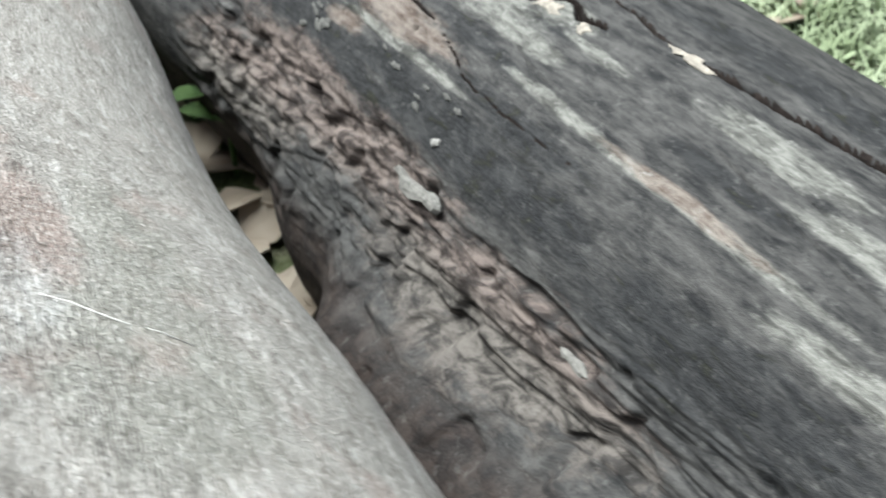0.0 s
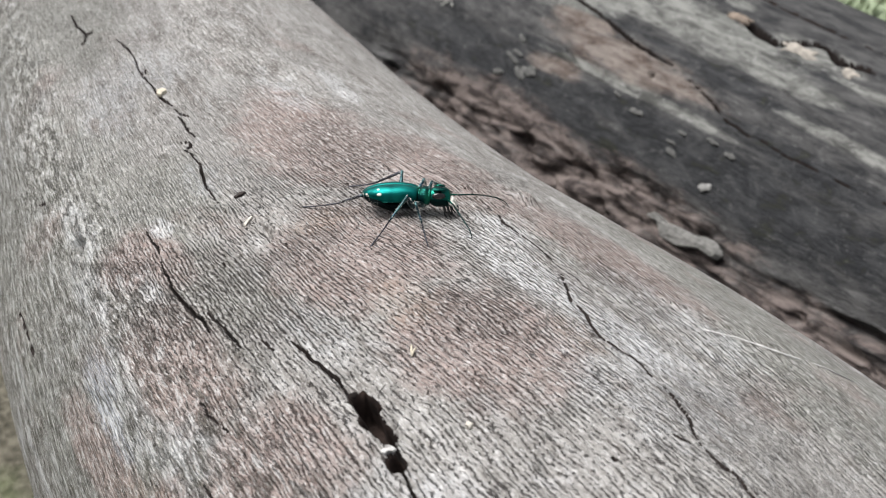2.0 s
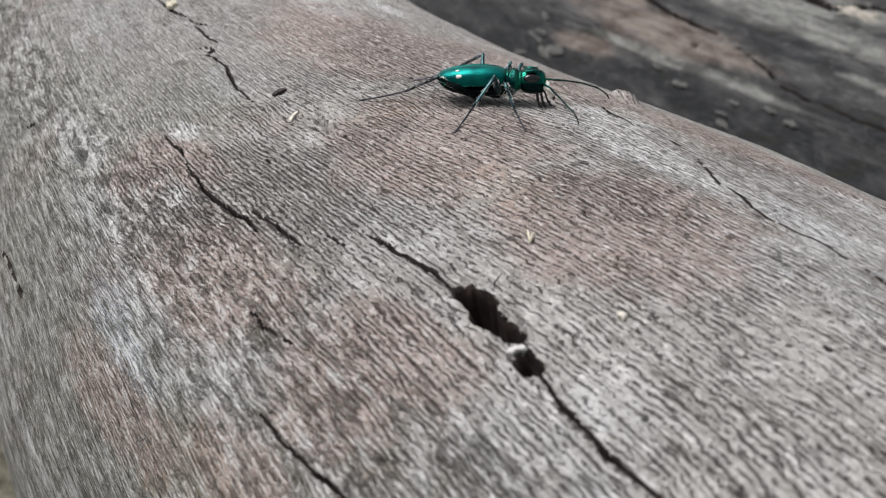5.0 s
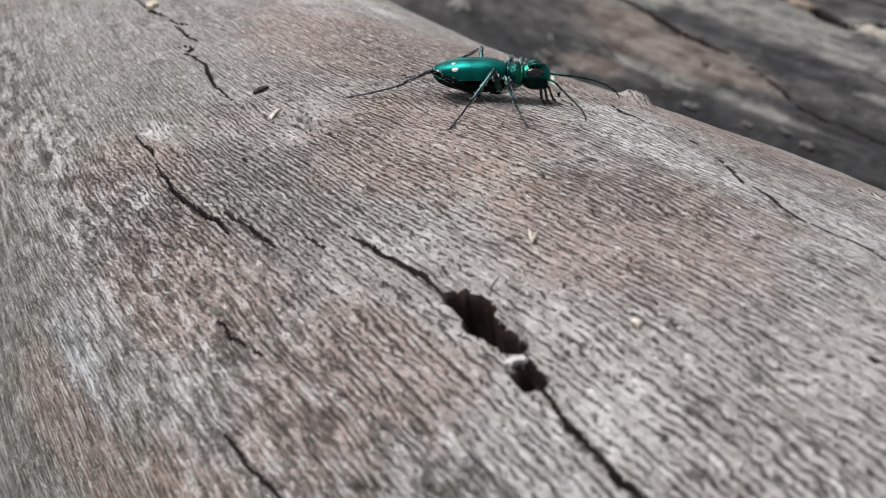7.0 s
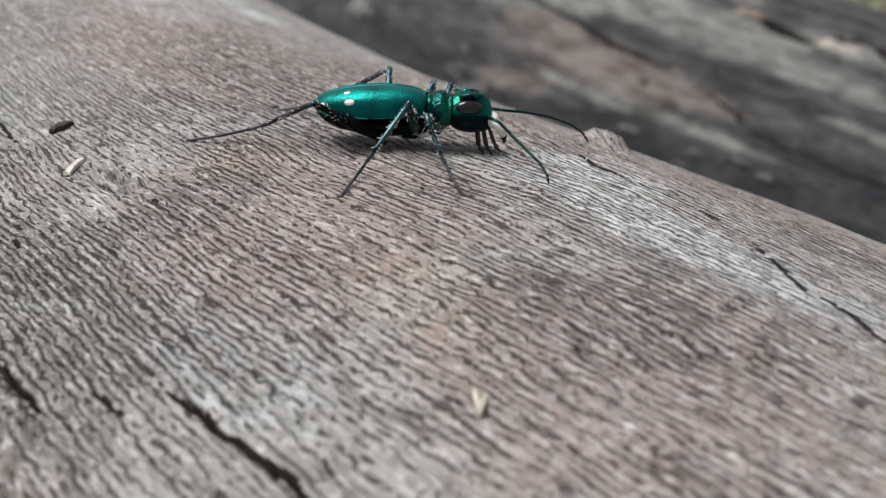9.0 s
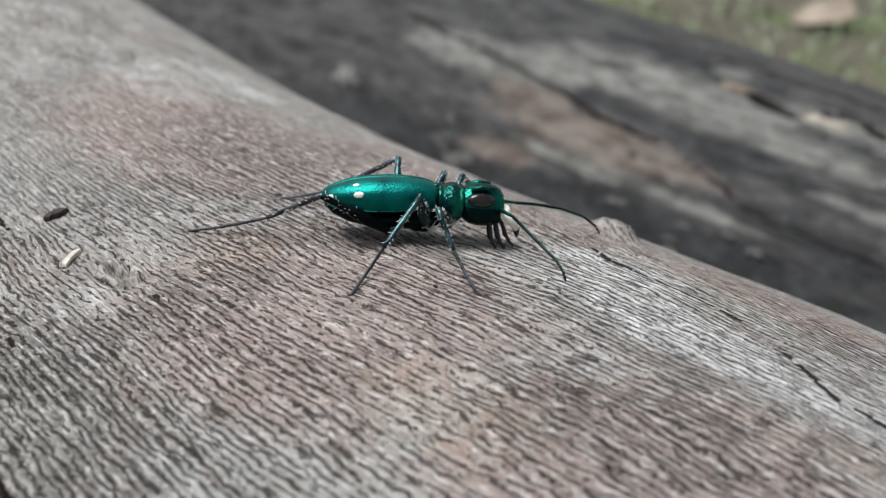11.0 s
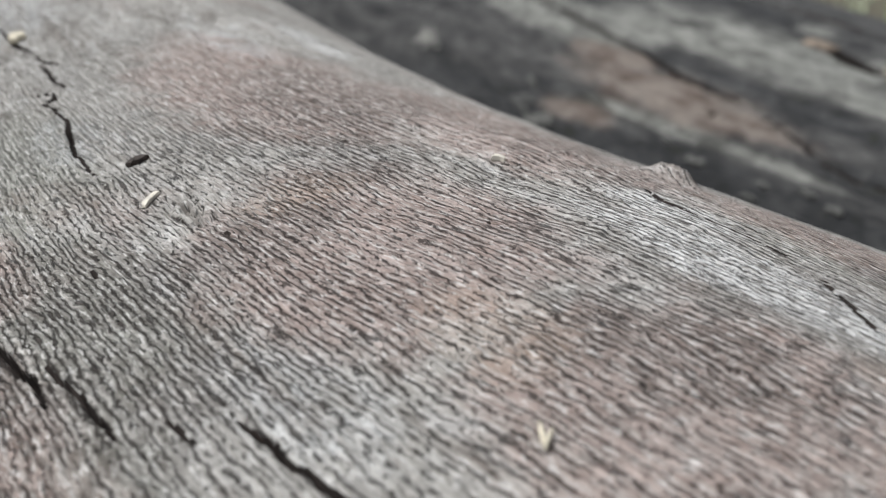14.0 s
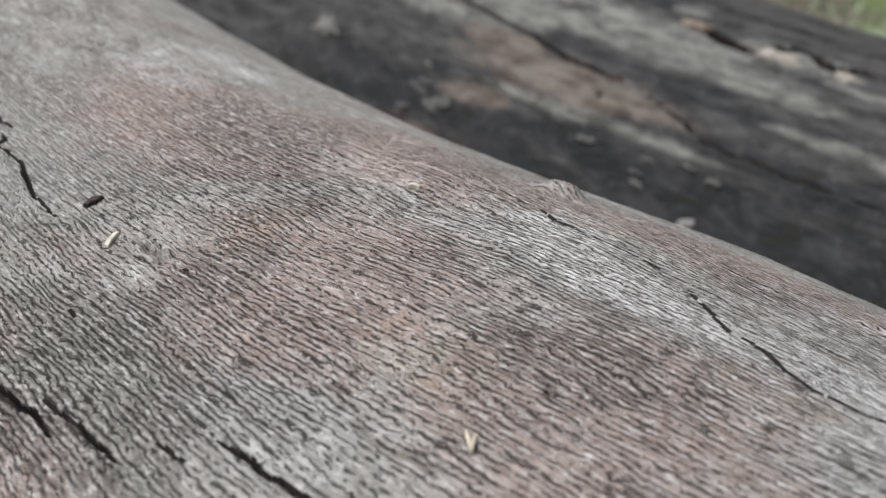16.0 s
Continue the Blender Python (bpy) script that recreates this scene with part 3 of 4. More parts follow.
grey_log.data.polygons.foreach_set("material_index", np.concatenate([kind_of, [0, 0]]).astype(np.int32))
# its origin lies on its back, under the beetle: the lens is focused there
FOCUS = Vector((0.005, -0.006, -0.001))
grey_log.data.transform(Matrix.Translation(-FOCUS))
grey_log.location = FOCUS
cam.data.dof.focus_object = grey_log
tagged(grey_log, "barkless weathered grey log with cracks and two beetle-bored holes", "log")


DX0, DZ0, DSX, DSZ, DR0, DRS = 0.1803, -0.1129, -0.0867, -0.0507, 0.0674, 0.0602


def dark_line(y):
    y = np.asarray(y, float)
    s = np.clip(y, -0.35, 0.55)
    return DX0 + DSX * y, DZ0 + DSZ * s, DR0 + DRS * s


DARK_CRACKS = []


def dark_crack(width, deep, *line):
    """A crack of the dark log: half-width and depth in mm, then its bends."""
    DARK_CRACKS.append((width, deep, line))


dark_crack(1.1, 6.0, (2.5, 126.1), (1.3, 87.5), (1.1, 75.0), (0.8, 64.2), (0.4, 52.7), (0.0, 40.0), (-0.2, 33.0))
dark_crack(1.8, 7.0, (0.0, 20.0), (1.0, 5.0), (2.0, -6.0), (4.0, -31.0), (6.0, -68.2), (9.2, -130.5))
dark_crack(0.55, 3.0, (-20.7, 180.0), (-24.8, 137.4), (-28.0, 114.4), (-30.2, 101.0), (-31.0, 88.0))
dark_crack(0.24, 2.6, (-32.4, 80.0), (-34.0, 73.0), (-37.2, 62.0), (-37.4, 50.0), (-38.2, 37.0), (-37.6, 28.0), (-37.4, 13.8))
dark_crack(2.0, 5.5, (-8.5, 88.0), (-9.8, 84.4), (-11.5, 78.0), (-11.8, 72.5), (-8.6, 69.0), (-6.4, 65.8), (-6.2, 62.0), (-9.0, 56.0), (-7.8, 50.0), (-8.2, 47.0))
dark_crack(0.35, 2.0, (-16.7, -8.4), (-20.3, -38.6), (-23.8, -79.6))
dark_crack(0.28, 1.6, (-11.3, 21.4), (-11.8, -12.2), (-15.2, -48.6))
dark_crack(0.22, 1.6, (-38.4, 133.0), (-38.6, 121.0), (-41.4, 109.0), (-42.6, 97.0))
dark_crack(0.24, 1.6, (-23.9, 58.8), (-25.6, 48.9), (-27.2, 38.0))


def dark_dips(a, y):
    """Depth of the dark log's cracks, in mm."""
    jag = 1.0 * layered(a / 40, y / 12, 61, 2) + 0.5 * layered(a / 20, y / 3.5, 63, 1)
    dip = np.zeros(a.shape)
    for w, deep, line in DARK_CRACKS:
        d, s = line_distance(a + jag, y, line)
        width = 0.6 * w * (0.62 + 0.5 * smooth_noise(s * 9, s * 0 + w * 9, 71)) * np.sqrt(np.clip(1.05 - np.abs(2 * s - 1) ** 5, 0, 1))
        dip = np.maximum(dip, deep * step01(1.3 - d / np.maximum(width, 0.05)))
    return dip


def dark_relief(a, y):
    h = 1.2 * layered(a / 30, y / 90, 5, 2) + 0.45 * layered(a / 5, y / 40, 6, 3) + 0.22 * layered(a / 1.8, y / 12, 7, 2)
    h = h - dark_dips(a, y)
    # the rotten flank: torn strands and hollows
    wander = 7 * layered(y / 30, y * 0 + 3, 77, 3)
    rot = step01((-(a + wander) - 57) / 5) * step01(((a + wander) + 100) / 14) * step01((y + 90) / 40) * step01((215 - y) / 40)
    strand = layered(a / 3.6 + y / 150, y / np.interp(y, [20, 80], [40, 15]), 81, 3)
    torn = -1.6 + 3.6 * np.abs(strand) + 1.0 * layered(a / 1.5, y / 14, 83, 2) - 2.4 * step01((smooth_noise(a / 4.5, y / 8, 85) - 0.66) * 7)
    h = h * (1 - rot) + rot * (h * 0.3 + torn)
    h = h - 16 * step01((-a - 74) / 34) * step01((y - 95) / 60)
    # the lower flank swells towards the grey log
    h = h + 20 * step01((-a - 78) / 22) * step01((80 - y) / 40) * step01((140 + a) / 20)
    d = np.hypot(a - (-35.1), (y - (90.1)) * 0.8)
    return h - 4.0 * step01(1.6 - d / 0.55)


dark_ys = spread([(-0.75, -0.14, 0.02), (-0.14, 0.19, 0.0008), (0.19, 0.32, 0.003), (0.32, 1.3, 0.02)])
dark_ths = spread([(-math.pi, -2.1, 0.05), (-2.1, -1.35, 0.011), (-1.35, 0.35, 0.0052), (0.35, math.pi, 0.05)])[:-1]
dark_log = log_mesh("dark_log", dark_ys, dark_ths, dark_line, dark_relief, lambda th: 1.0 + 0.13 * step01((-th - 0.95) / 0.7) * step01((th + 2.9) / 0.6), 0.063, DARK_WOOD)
# near-black faces paint the shade down in the dark log's cracks
dark_log.data.materials.append(plain("shaded_dark_crack", (0.016, 0.011, 0.009), 0.9, 0.4, 0.8, 0.0004))
dark_th, dark_yy = np.meshgrid(dark_ths, dark_ys)
lined = (dark_dips(dark_th * 63, dark_yy * 1000) > 2.0).astype(np.int32)
lined = np.maximum(lined[:-1], lined[1:])
lined = np.maximum(lined, np.roll(lined, -1, 1)).ravel()
dark_log.data.polygons.foreach_set("material_index", np.concatenate([lined, [0, 0]]).astype(np.int32))
tagged(dark_log, "old charcoal-grey log with a rotten flank beside the grey log", "log")


# ---- forest floor ----
GROUND_Z = -0.150


def soil():
    m = Nodes("forest_soil")
    v = m.object_mm()
    big, fine = m.noise(v, 0.012, 4.0, 0.6), m.noise(v, 0.25, 4.0, 0.7)
    col = m.mix(m.ramp(fine, 0.3, 0.7), (0.05, 0.046, 0.034), (0.17, 0.155, 0.12))
    col = m.mix(m.mul(m.ramp(big, 0.45, 0.6), 0.8), col, m.mix(fine, (0.07, 0.10, 0.035), (0.17, 0.22, 0.09)))
    return m.done(col, 0.95, normal=m.bump(fine, 0.004, 0.8), gloss=0.1)


def ground_height(x, y):
    return GROUND_Z + 0.012 * layered(np.asarray(x) / 0.09, np.asarray(y) / 0.09, 91, 3) * np.exp(-(np.hypot(x, y) / 1.0) ** 2)


def build_ground():
    xs = np.concatenate([[-40, -12, -4, -2], np.linspace(-1, 1.2, 90), [2, 4, 12, 40]])
    gx, gy = np.meshgrid(xs, xs)
    gz = ground_height(gx, gy)
    n = len(xs)
    idx = np.arange(n * n).reshape(n, n)
    quads = np.stack([idx[:-1, :-1], idx[:-1, 1:], idx[1:, 1:], idx[1:, :-1]], -1).reshape(-1, 4)
    me = bpy.data.meshes.new("ground")
    me.from_pydata(np.stack([gx, gy, gz], -1).reshape(-1, 3).tolist(), [], quads.tolist())
    me.polygons.foreach_set("use_smooth", np.ones(len(me.polygons), bool))
    me.materials.append(soil())
    return tagged(new("ground", me), "damp brown forest soil with patches of green moss", "ground", kind="structure")


build_ground()


def scatter(name, material, count, where, piece, label, category, seed):
    """Many small pieces of one kind, in one mesh."""
    rnd = random.Random(seed)
    verts, faces = [], []
    for _ in range(count):
        x, y = where(rnd)
        z = float(ground_height(x, y))
        pts, fcs = piece(rnd)
        turn = Matrix.Translation((x, y, z)) @ Euler((0, 0, rnd.uniform(0, 6.28))).to_matrix().to_4x4()
        base = len(verts)
        verts += [tuple(turn @ Vector(p)) for p in pts]
        faces += [[base + i for i in f] for f in fcs]
    me = bpy.data.meshes.new(name)
    me.from_pydata(verts, [], faces)
    me.materials.append(material)
    return tagged(new(name, me), label, category, kind="stuff")


def blade(rnd):
    """One grass blade: a bent, folded strip with thickness at its keel."""
    h, w, lean = rnd.uniform(0.005, 0.014), rnd.uniform(0.0005, 0.0011), rnd.uniform(0.002, 0.012)
    pts, fcs = [], []
    for k in range(5):
        s = k / 4
        x, z, hw = lean * s * s, h * (s - 0.25 * s * s), w * (1 - s) ** 0.7 + 0.0002
        pts += [(x, -hw, z), (x - hw * 0.6, 0, z), (x, hw, z)]
    for k in range(4):
        i = 3 * k
        fcs += [(i, i + 3, i + 4, i + 1), (i + 1, i + 4, i + 5, i + 2)]
    return pts, fcs


def dry_leaf(rnd):
    """A curled fallen leaf with a pointed tip and thickness."""
    n, m = 7, 5
    size, curl = rnd.uniform(0.018, 0.04), rnd.uniform(-0.5, 0.9)
    tilt = Euler((rnd.uniform(-0.35, 0.35), rnd.uniform(-0.35, 0.35), 0)).to_matrix()
    pts, fcs = [], []
    for lay in (0.0006, 0.0):
        for i in range(n):
            u = i / (n - 1)
            half = 0.42 * math.sin(math.pi * u ** 0.8) * (1 + 0.15 * math.sin(9 * u)) + 0.01
            for j in range(m):
                v = 2 * j / (m - 1) - 1
                p = Vector(((u - 0.5) * size, v * half * size, 0.004 + lay + curl * (v * half) ** 2 * size + 0.1 * curl * u * u * size))
                pts.append(tilt @ p)
    for lay in range(2):
        for i in range(n - 1):
            for j in range(m - 1):
                a = lay * n * m + i * m + j
                f = (a, a + 1, a + m + 1, a + m)
                fcs.append(f if lay == 0 else f[::-1])
    rim = [i * m for i in range(n)] + [(n - 1) * m + j for j in range(1, m)] + [i * m + m - 1 for i in range(n - 2, -1, -1)] + list(range(m - 2, 0, -1))
    for a, b in zip(rim, rim[1:] + rim[:1]):
        fcs.append((a, b, b + n * m, a + n * m))
    return pts, fcs


def beyond(rnd):
    if rnd.random() < 0.8:
        return rnd.uniform(0.26, 0.43), rnd.uniform(-0.25, 0.34)
    return rnd.uniform(0.27, 0.95), rnd.uniform(-0.25, 0.85)


def anywhere(rnd):
    if rnd.random() < 0.16:
        return rnd.uniform(0.06, 0.13), rnd.uniform(0.05, 0.42)
    while True:
        x, y = rnd.uniform(-0.5, 0.95), rnd.uniform(-0.5, 0.9)
        if abs(x) > 0.02:
            return x, y


def leafy(name, dark, light, scale):
    m = Nodes(name)
    n = m.noise(m.object_mm(), scale, 3.0, 0.6)
    return m.done(m.mix(m.ramp(n, 0.3, 0.7), dark, light), 0.6, gloss=0.3)


scatter("grass", leafy("green_blades", (0.19, 0.24, 0.13), (0.40, 0.46, 0.31), 0.02), 22000, beyond, blade, "short green grass on the forest floor", "grass", 5)
scatter("leaf_litter", leafy("dry_leaf", (0.16, 0.12, 0.085), (0.42, 0.36, 0.29), 0.02), 420, anywhere, dry_leaf, "dry pale brown fallen leaves on soil", "leaf litter", 6)


def sprig(x, y, height, seed):
    """A green seedling in the gap between the logs."""
    rnd = random.Random(seed)
    z = float(ground_height(x, y)) - 0.002
    ob = tagged(new("seedling"), "small bright green seedling growing between two logs", "plant")
    ob.location = (x, y, z)
    green = leafy("seedling_green", (0.05, 0.10, 0.03), (0.11, 0.19, 0.06), 0.1)
    part("stem", tube(bmesh.new(), [(0, 0, 0), (0.002, 0.001, height * 0.5), (0, 0.003, height)], [0.0012, 0.001, 0.0007], 8), green, ob)
    for k in range(7):
        bm = bmesh.new()
        turn, up = 2.4 * k, height * (0.45 + 0.08 * k)
        long = rnd.uniform(0.014, 0.022)
        rows = []
        for i in range(6):
            u = i / 5
            hw = 0.28 * long * math.sin(math.pi * min(u * 0.95 + 0.03, 1))
            rise = 0.5 * long * u * (1 - 0.7 * u)
            rows.append([bm.verts.new((long * u, s * hw, up + rise + abs(s) * hw * 0.3)) for s in (-1, 0, 1)])
        for r0, r1 in zip(rows, rows[1:]):
            for j in range(2):
                bm.faces.new((r0[j], r0[j + 1], r1[j + 1], r1[j]))
        bmesh.ops.solidify(bm, geom=bm.faces[:], thickness=0.0003)
        bmesh.ops.rotate(bm, cent=(0, 0, 0), matrix=Matrix.Rotation(turn, 3, "Z"), verts=bm.verts)
        part("leaf", bm, green, ob)


sprig(0.091, 0.19, 0.05, 3)
sprig(0.086, 0.235, 0.04, 4)


# ---- small loose things on the logs ----
STRAND = [(23.0, -42.5), (26.4, -44.9), (28.6, -47.2), (32.1, -50.0), (36.5, -51.2), (40.6, -53.5)]


def on_near(a, y, lift=0.0):
    """A point on the grey log, its normal and the way along the log; a and y in mm."""
    th = a / 1000 / A_REF
    cx, cz, r = near_line(np.array([y / 1000]))
    r = float(r[0]) * float(near_profile(np.array([th]))[0]) + (float(near_relief(np.array([a * 1.0]), np.array([y * 1.0]))[0]) + lift) / 1000
    n = Vector((math.sin(th), 0, math.cos(th)))
    return Vector((cx[0], y / 1000, cz[0])) + r * n, n


def on_dark(a, y, lift=0.0):
    th = a / 1000 / 0.063
    cx, cz, r = dark_line(np.array([y / 1000]))
    r = float(r[0]) + (float(dark_relief(np.array([a * 1.0]), np.array([y * 1.0]))[0]) + lift) / 1000
    n = Vector((math.sin(th), 0, math.cos(th)))
    return Vector((cx[0], y / 1000, cz[0])) + r * n, n


def lie(ob, place, spin, sink=0.0):
    """Lays a thing on a surface, turned about its normal by spin degrees from the log's length."""
    p, n = place
    along = Vector((0, 1, 0))
    side = along.cross(n).normalized()
    m = Matrix((side, along, n)).transposed().to_4x4()
    m.translation = p - n * sink
    ob.matrix_world = m @ pose(0, 0, 0, 0, 0, spin)
    return ob


def splinter_mesh(name, outline, thick, material, arch=0.0, seed=0):
    """A chip of wood or bark: a ragged outline (mm) with thickness, arched and uneven."""
    rnd = random.Random(seed)
    bm = bmesh.new()
    k = len(outline)
    fine = []
    for (x0, y0), (x1, y1) in zip(outline, outline[1:] + outline[:1]):
        for s in (0, 0.33, 0.66):
            j = 0.13 * math.hypot(x1 - x0, y1 - y0)
            fine.append((x0 + s * (x1 - x0) + rnd.uniform(-j, j), y0 + s * (y1 - y0) + rnd.uniform(-j, j)))
    cx, cy = sum(p[0] for p in fine) / len(fine), sum(p[1] for p in fine) / len(fine)
    reach = max(math.hypot(x - cx, y - cy) for x, y in fine)
    levels = []
    for scale, z in ((0.96, 0.0), (1.0, 0.35), (0.9, 0.9), (0.5, 1.0)):
        ring = []
        for x, y in fine:
            px, py = cx + scale * (x - cx), cy + scale * (y - cy)
            bow = arch * (1 - ((px - cx) ** 2 + (py - cy) ** 2) / reach ** 2)
            ring.append(Vector((px, py, z * thick + bow + rnd.uniform(-0.08, 0.08) * thick)) / 1000)
        levels.append(ring)
    rounded(bm, levels)
    return mesh_of(name, bm, material, False)


PALE_CHIP = plain("pale_wood_chip", (0.54, 0.50, 0.43), 0.7, 0.2, 1.5, 0.0001)
STRAW = plain("straw_flake", (0.50, 0.45, 0.35), 0.6, 0.25, 1.5, 0.0001)
DARK_CHIP = plain("dark_bark_chip", (0.035, 0.026, 0.022), 0.7, 0.4, 1.5, 0.0001)
CREAM = plain("cream_rotten_wood", (0.26, 0.235, 0.20), 0.85, 0.3, 0.5, 0.0005)
LICHEN = plain("pale_grey_lichen", (0.19, 0.186, 0.17), 0.9, 0.3, 0.9, 0.0004)
FIBRE = plain("bleached_fibre", (0.50, 0.485, 0.46), 0.8, 0.25, 0.8, 0.0002)
FUNGUS = plain("white_fungus", (0.24, 0.235, 0.22), 0.8, 0.25, 0.8, 0.0002)
GREY_SPLINTER = plain("grey_splinter", (0.17, 0.165, 0.152), 0.8, 0.3, 0.6, 0.0003)
BROWN_BARK = plain("brown_bark", (0.17, 0.135, 0.105), 0.85, 0.35, 0.5, 0.0005)


def chip(name, place, spin, outline, thick, material, label, category, arch=0.0, seed=0, sink=0.00005):
    return tagged(lie(new(name, splinter_mesh(name, outline, thick, material, arch, seed)), place, spin, sink), label, category)


chip("bark_chip", on_near(-8.6, 16.0), -82, [(-0.28, -0.95), (0.2, -0.8), (0.28, 0.4), (0.1, 1.05), (-0.22, 0.7)], 0.4, DARK_CHIP, "tiny dark bark chip lying on the grey log", "bark chip", 0.15, 1)
chip("wood_chip", on_near(-10.5, 8.7), -56, [(-0.17, -1.1), (0.14, -0.95), (0.2, 0.7), (0.03, 1.15), (-0.2, 0.55)], 0.28, PALE_CHIP, "tiny cream wood chip lying on the grey log", "wood chip", 0.2, 2)
flake = tagged(new("straw_flake"), "forked straw-yellow flake lying on the grey log", "plant flake")
lie(flake, on_near(-9.7, -31.5, 0.05), 0)
for spin, long in ((30, 2.0), (52, 1.55)):
    bm = bmesh.new()
    tube(bm, [(0, 0, 0.0002), (math.sin(radians(spin)) * long * 0.0005, math.cos(radians(spin)) * long * 0.0005, 0.0004), (math.sin(radians(spin)) * long * 0.001, math.cos(radians(spin)) * long * 0.001, 0.00025)], [0.00007, 0.00015, 0.00006], 8)
    part("prong", bm, STRAW, flake)
chip("wood_crumb", on_near(12.5, 0.3), 50, [(-0.3, -0.5), (0.3, -0.45), (0.4, 0.4), (-0.2, 0.5)], 0.4, PALE_CHIP, "tiny white crumb lying on the grey log", "crumb", 0.1, 3)
chip("wood_crumb", on_near(-11.0, -44.6), 10, [(-0.3, -0.4), (0.3, -0.4), (0.3, 0.4), (-0.25, 0.45)], 0.5, PALE_CHIP, "tiny white crumb lying on the grey log", "crumb", 0.1, 4)
chip("wood_crumb", on_near(-7.5, 57.0), 20, [(-0.8, -0.9), (0.7, -0.7), (0.9, 0.6), (0.0, 1.3), (-0.9, 0.5)], 0.6, STRAW, "small yellowish crumb caught in a crack of the grey log", "crumb", 0.2, 5)
chip("hole_splinter", on_near(-19.15, -42.0, 0.05), 75, [(-0.3, -0.9), (0.25, -0.75), (0.35, 0.6), (0.1, 0.95), (-0.3, 0.5)], 0.4, FIBRE, "pale splinter bridging two bored holes in the log", "splinter", 0.2, 6)

strand = new("wood_strand", mesh_of("wood_strand", tube(bmesh.new(), [on_near(*p, 0.05)[0] for p in STRAND], [0.00005, 0.00012, 0.00016, 0.00015, 0.00012, 0.00005], 8), FIBRE))
tagged(strand, "pale raised wood fibre lying across the grey log", "wood fibre")
hair = new("wood_fibre", mesh_of("wood_fibre", tube(bmesh.new(), [on_near(-16.4, -34.4, -0.1)[0], on_near(-15.4, -34.2, 0.5)[0], on_near(-14.4, -34.0, 0.9)[0]], [0.00009, 0.00007, 0.00004], 8), DARK_CHIP))
tagged(hair, "thin dark wood fibre standing off the rim of a bored hole", "wood fibre")
chip("torn_bark", on_dark(-9.6, 88.5), 10, [(-1.2, -4), (0.2, -2), (1.0, -4.5), (1.5, 1), (0.7, 5), (-0.2, 3.5), (-1.1, 4.5)], 0.7, BROWN_BARK, "torn brown bark curl on the dark log", "bark", 0.3, 7, 0.0004)
chip("rotten_wood", on_dark(-11.0, 67.0), 4, [(-2.3, -4.6), (-0.8, -6.5), (0.5, -4.2), (2.5, -4.8), (1.7, -1.0), (2.4, 2.8), (0.4, 6.0), (-0.9, 3.2), (-2.6, 3.8)], 0.5, CREAM, "cream rotten wood exposed under the torn bark", "rotten wood", 0.2, 8, 0.0003)
chip("rotten_wood", on_dark(-11.0, 51.2), -12, [(-1.3, -2.6), (0.2, -1.8), (1.2, -2.8), (1.7, 0.6), (0.3, 3.0), (-0.4, 1.6), (-1.6, 1.8)], 0.45, CREAM, "cream rotten wood exposed under the torn bark", "rotten wood", 0.2, 9, 0.0003)
chip("rotten_wood", on_dark(-1.6, 23.6), 4, [(-0.9, -7), (0.5, -8.5), (1.3, -2), (0.7, 5), (-0.3, 9), (-1.0, 3)], 0.45, CREAM, "long cream splinter lying along a crack of the dark log", "rotten wood", 0.6, 10, 0.0003)
chip("pale_fungus", on_dark(-52.3, 54.7), 30, [(-0.9, -1.6), (0.8, -1.9), (1.2, 0.6), (0.3, 2.2), (-1.0, 1.2)], 0.7, FUNGUS, "small pale grey fungus on the dark log", "fungus", 0.7, 11, 0.0004)
chip("wood_splinter", on_dark(-63.4, 53.6, 0.6), 6, [(-1.9, -13), (1.0, -14), (2.2, -5), (1.8, 9), (0.2, 13), (-1.8, 6)], 2.4, GREY_SPLINTER, "loose grey splinter on the rotten flank", "splinter", 0.7, 12, 0.001)
chip("twig_end", on_dark(-69.3, -17.4, 0.6), 5, [(-1.0, -5.5), (0.9, -5.6), (1.1, 5), (-0.9, 5.4)], 1.6, GREY_SPLINTER, "short pale stick end on the rotten flank", "stick", 0.3, 13, 0.0008)
# flakes of old crust peeling off the dark log
CRUST = plain("grey_crust", (0.085, 0.084, 0.078), 0.85, 0.4, 0.7, 0.0004)
peel = random.Random(77)
for k in range(14):
    long, wide = peel.uniform(1.6, 4.2), peel.uniform(0.5, 1.1)
    rim = [(wide * peel.uniform(0.6, 1.3) * math.cos(t), long * peel.uniform(0.6, 1.2) * math.sin(t)) for t in (0.9 * i for i in range(7))]
    flake_at = on_dark(peel.uniform(-52, -41), peel.uniform(52, 150), 0.15)
    tagged(chip("bark_flake", flake_at, peel.uniform(-14, 14), rim, 0.5, CRUST, "thin grey flake of crust peeling off the dark log", "bark flake", 0.25, 80 + k, 0.0003), group="flakes on the dark log")
lichen = tagged(lie(new("lichen"), on_dark(-41.2, 172.9), 0), "pale grey branching lichen tuft on the dark log", "lichen")
pick = random.Random(60)
for k in range(16):
    turn, out = 2.4 * k, 0.8 + 0.27 * k
    x0, y0, grow = 0.55 * out * math.cos(turn), 1.35 * out * math.sin(turn), pick.uniform(0.5, 0.95)
    rim = [(x0 + grow * q * (math.cos(t) + 0.5 * math.sin(t) * math.cos(turn)), y0 + grow * q * 2.0 * math.sin(t)) for t, q in ((0.9 * i, pick.uniform(0.5, 1.3)) for i in range(7))]
    lobe = new("lobe", splinter_mesh("lobe", rim, 0.12, LICHEN, 0.0, 30 + k))
    lobe.parent = lichen


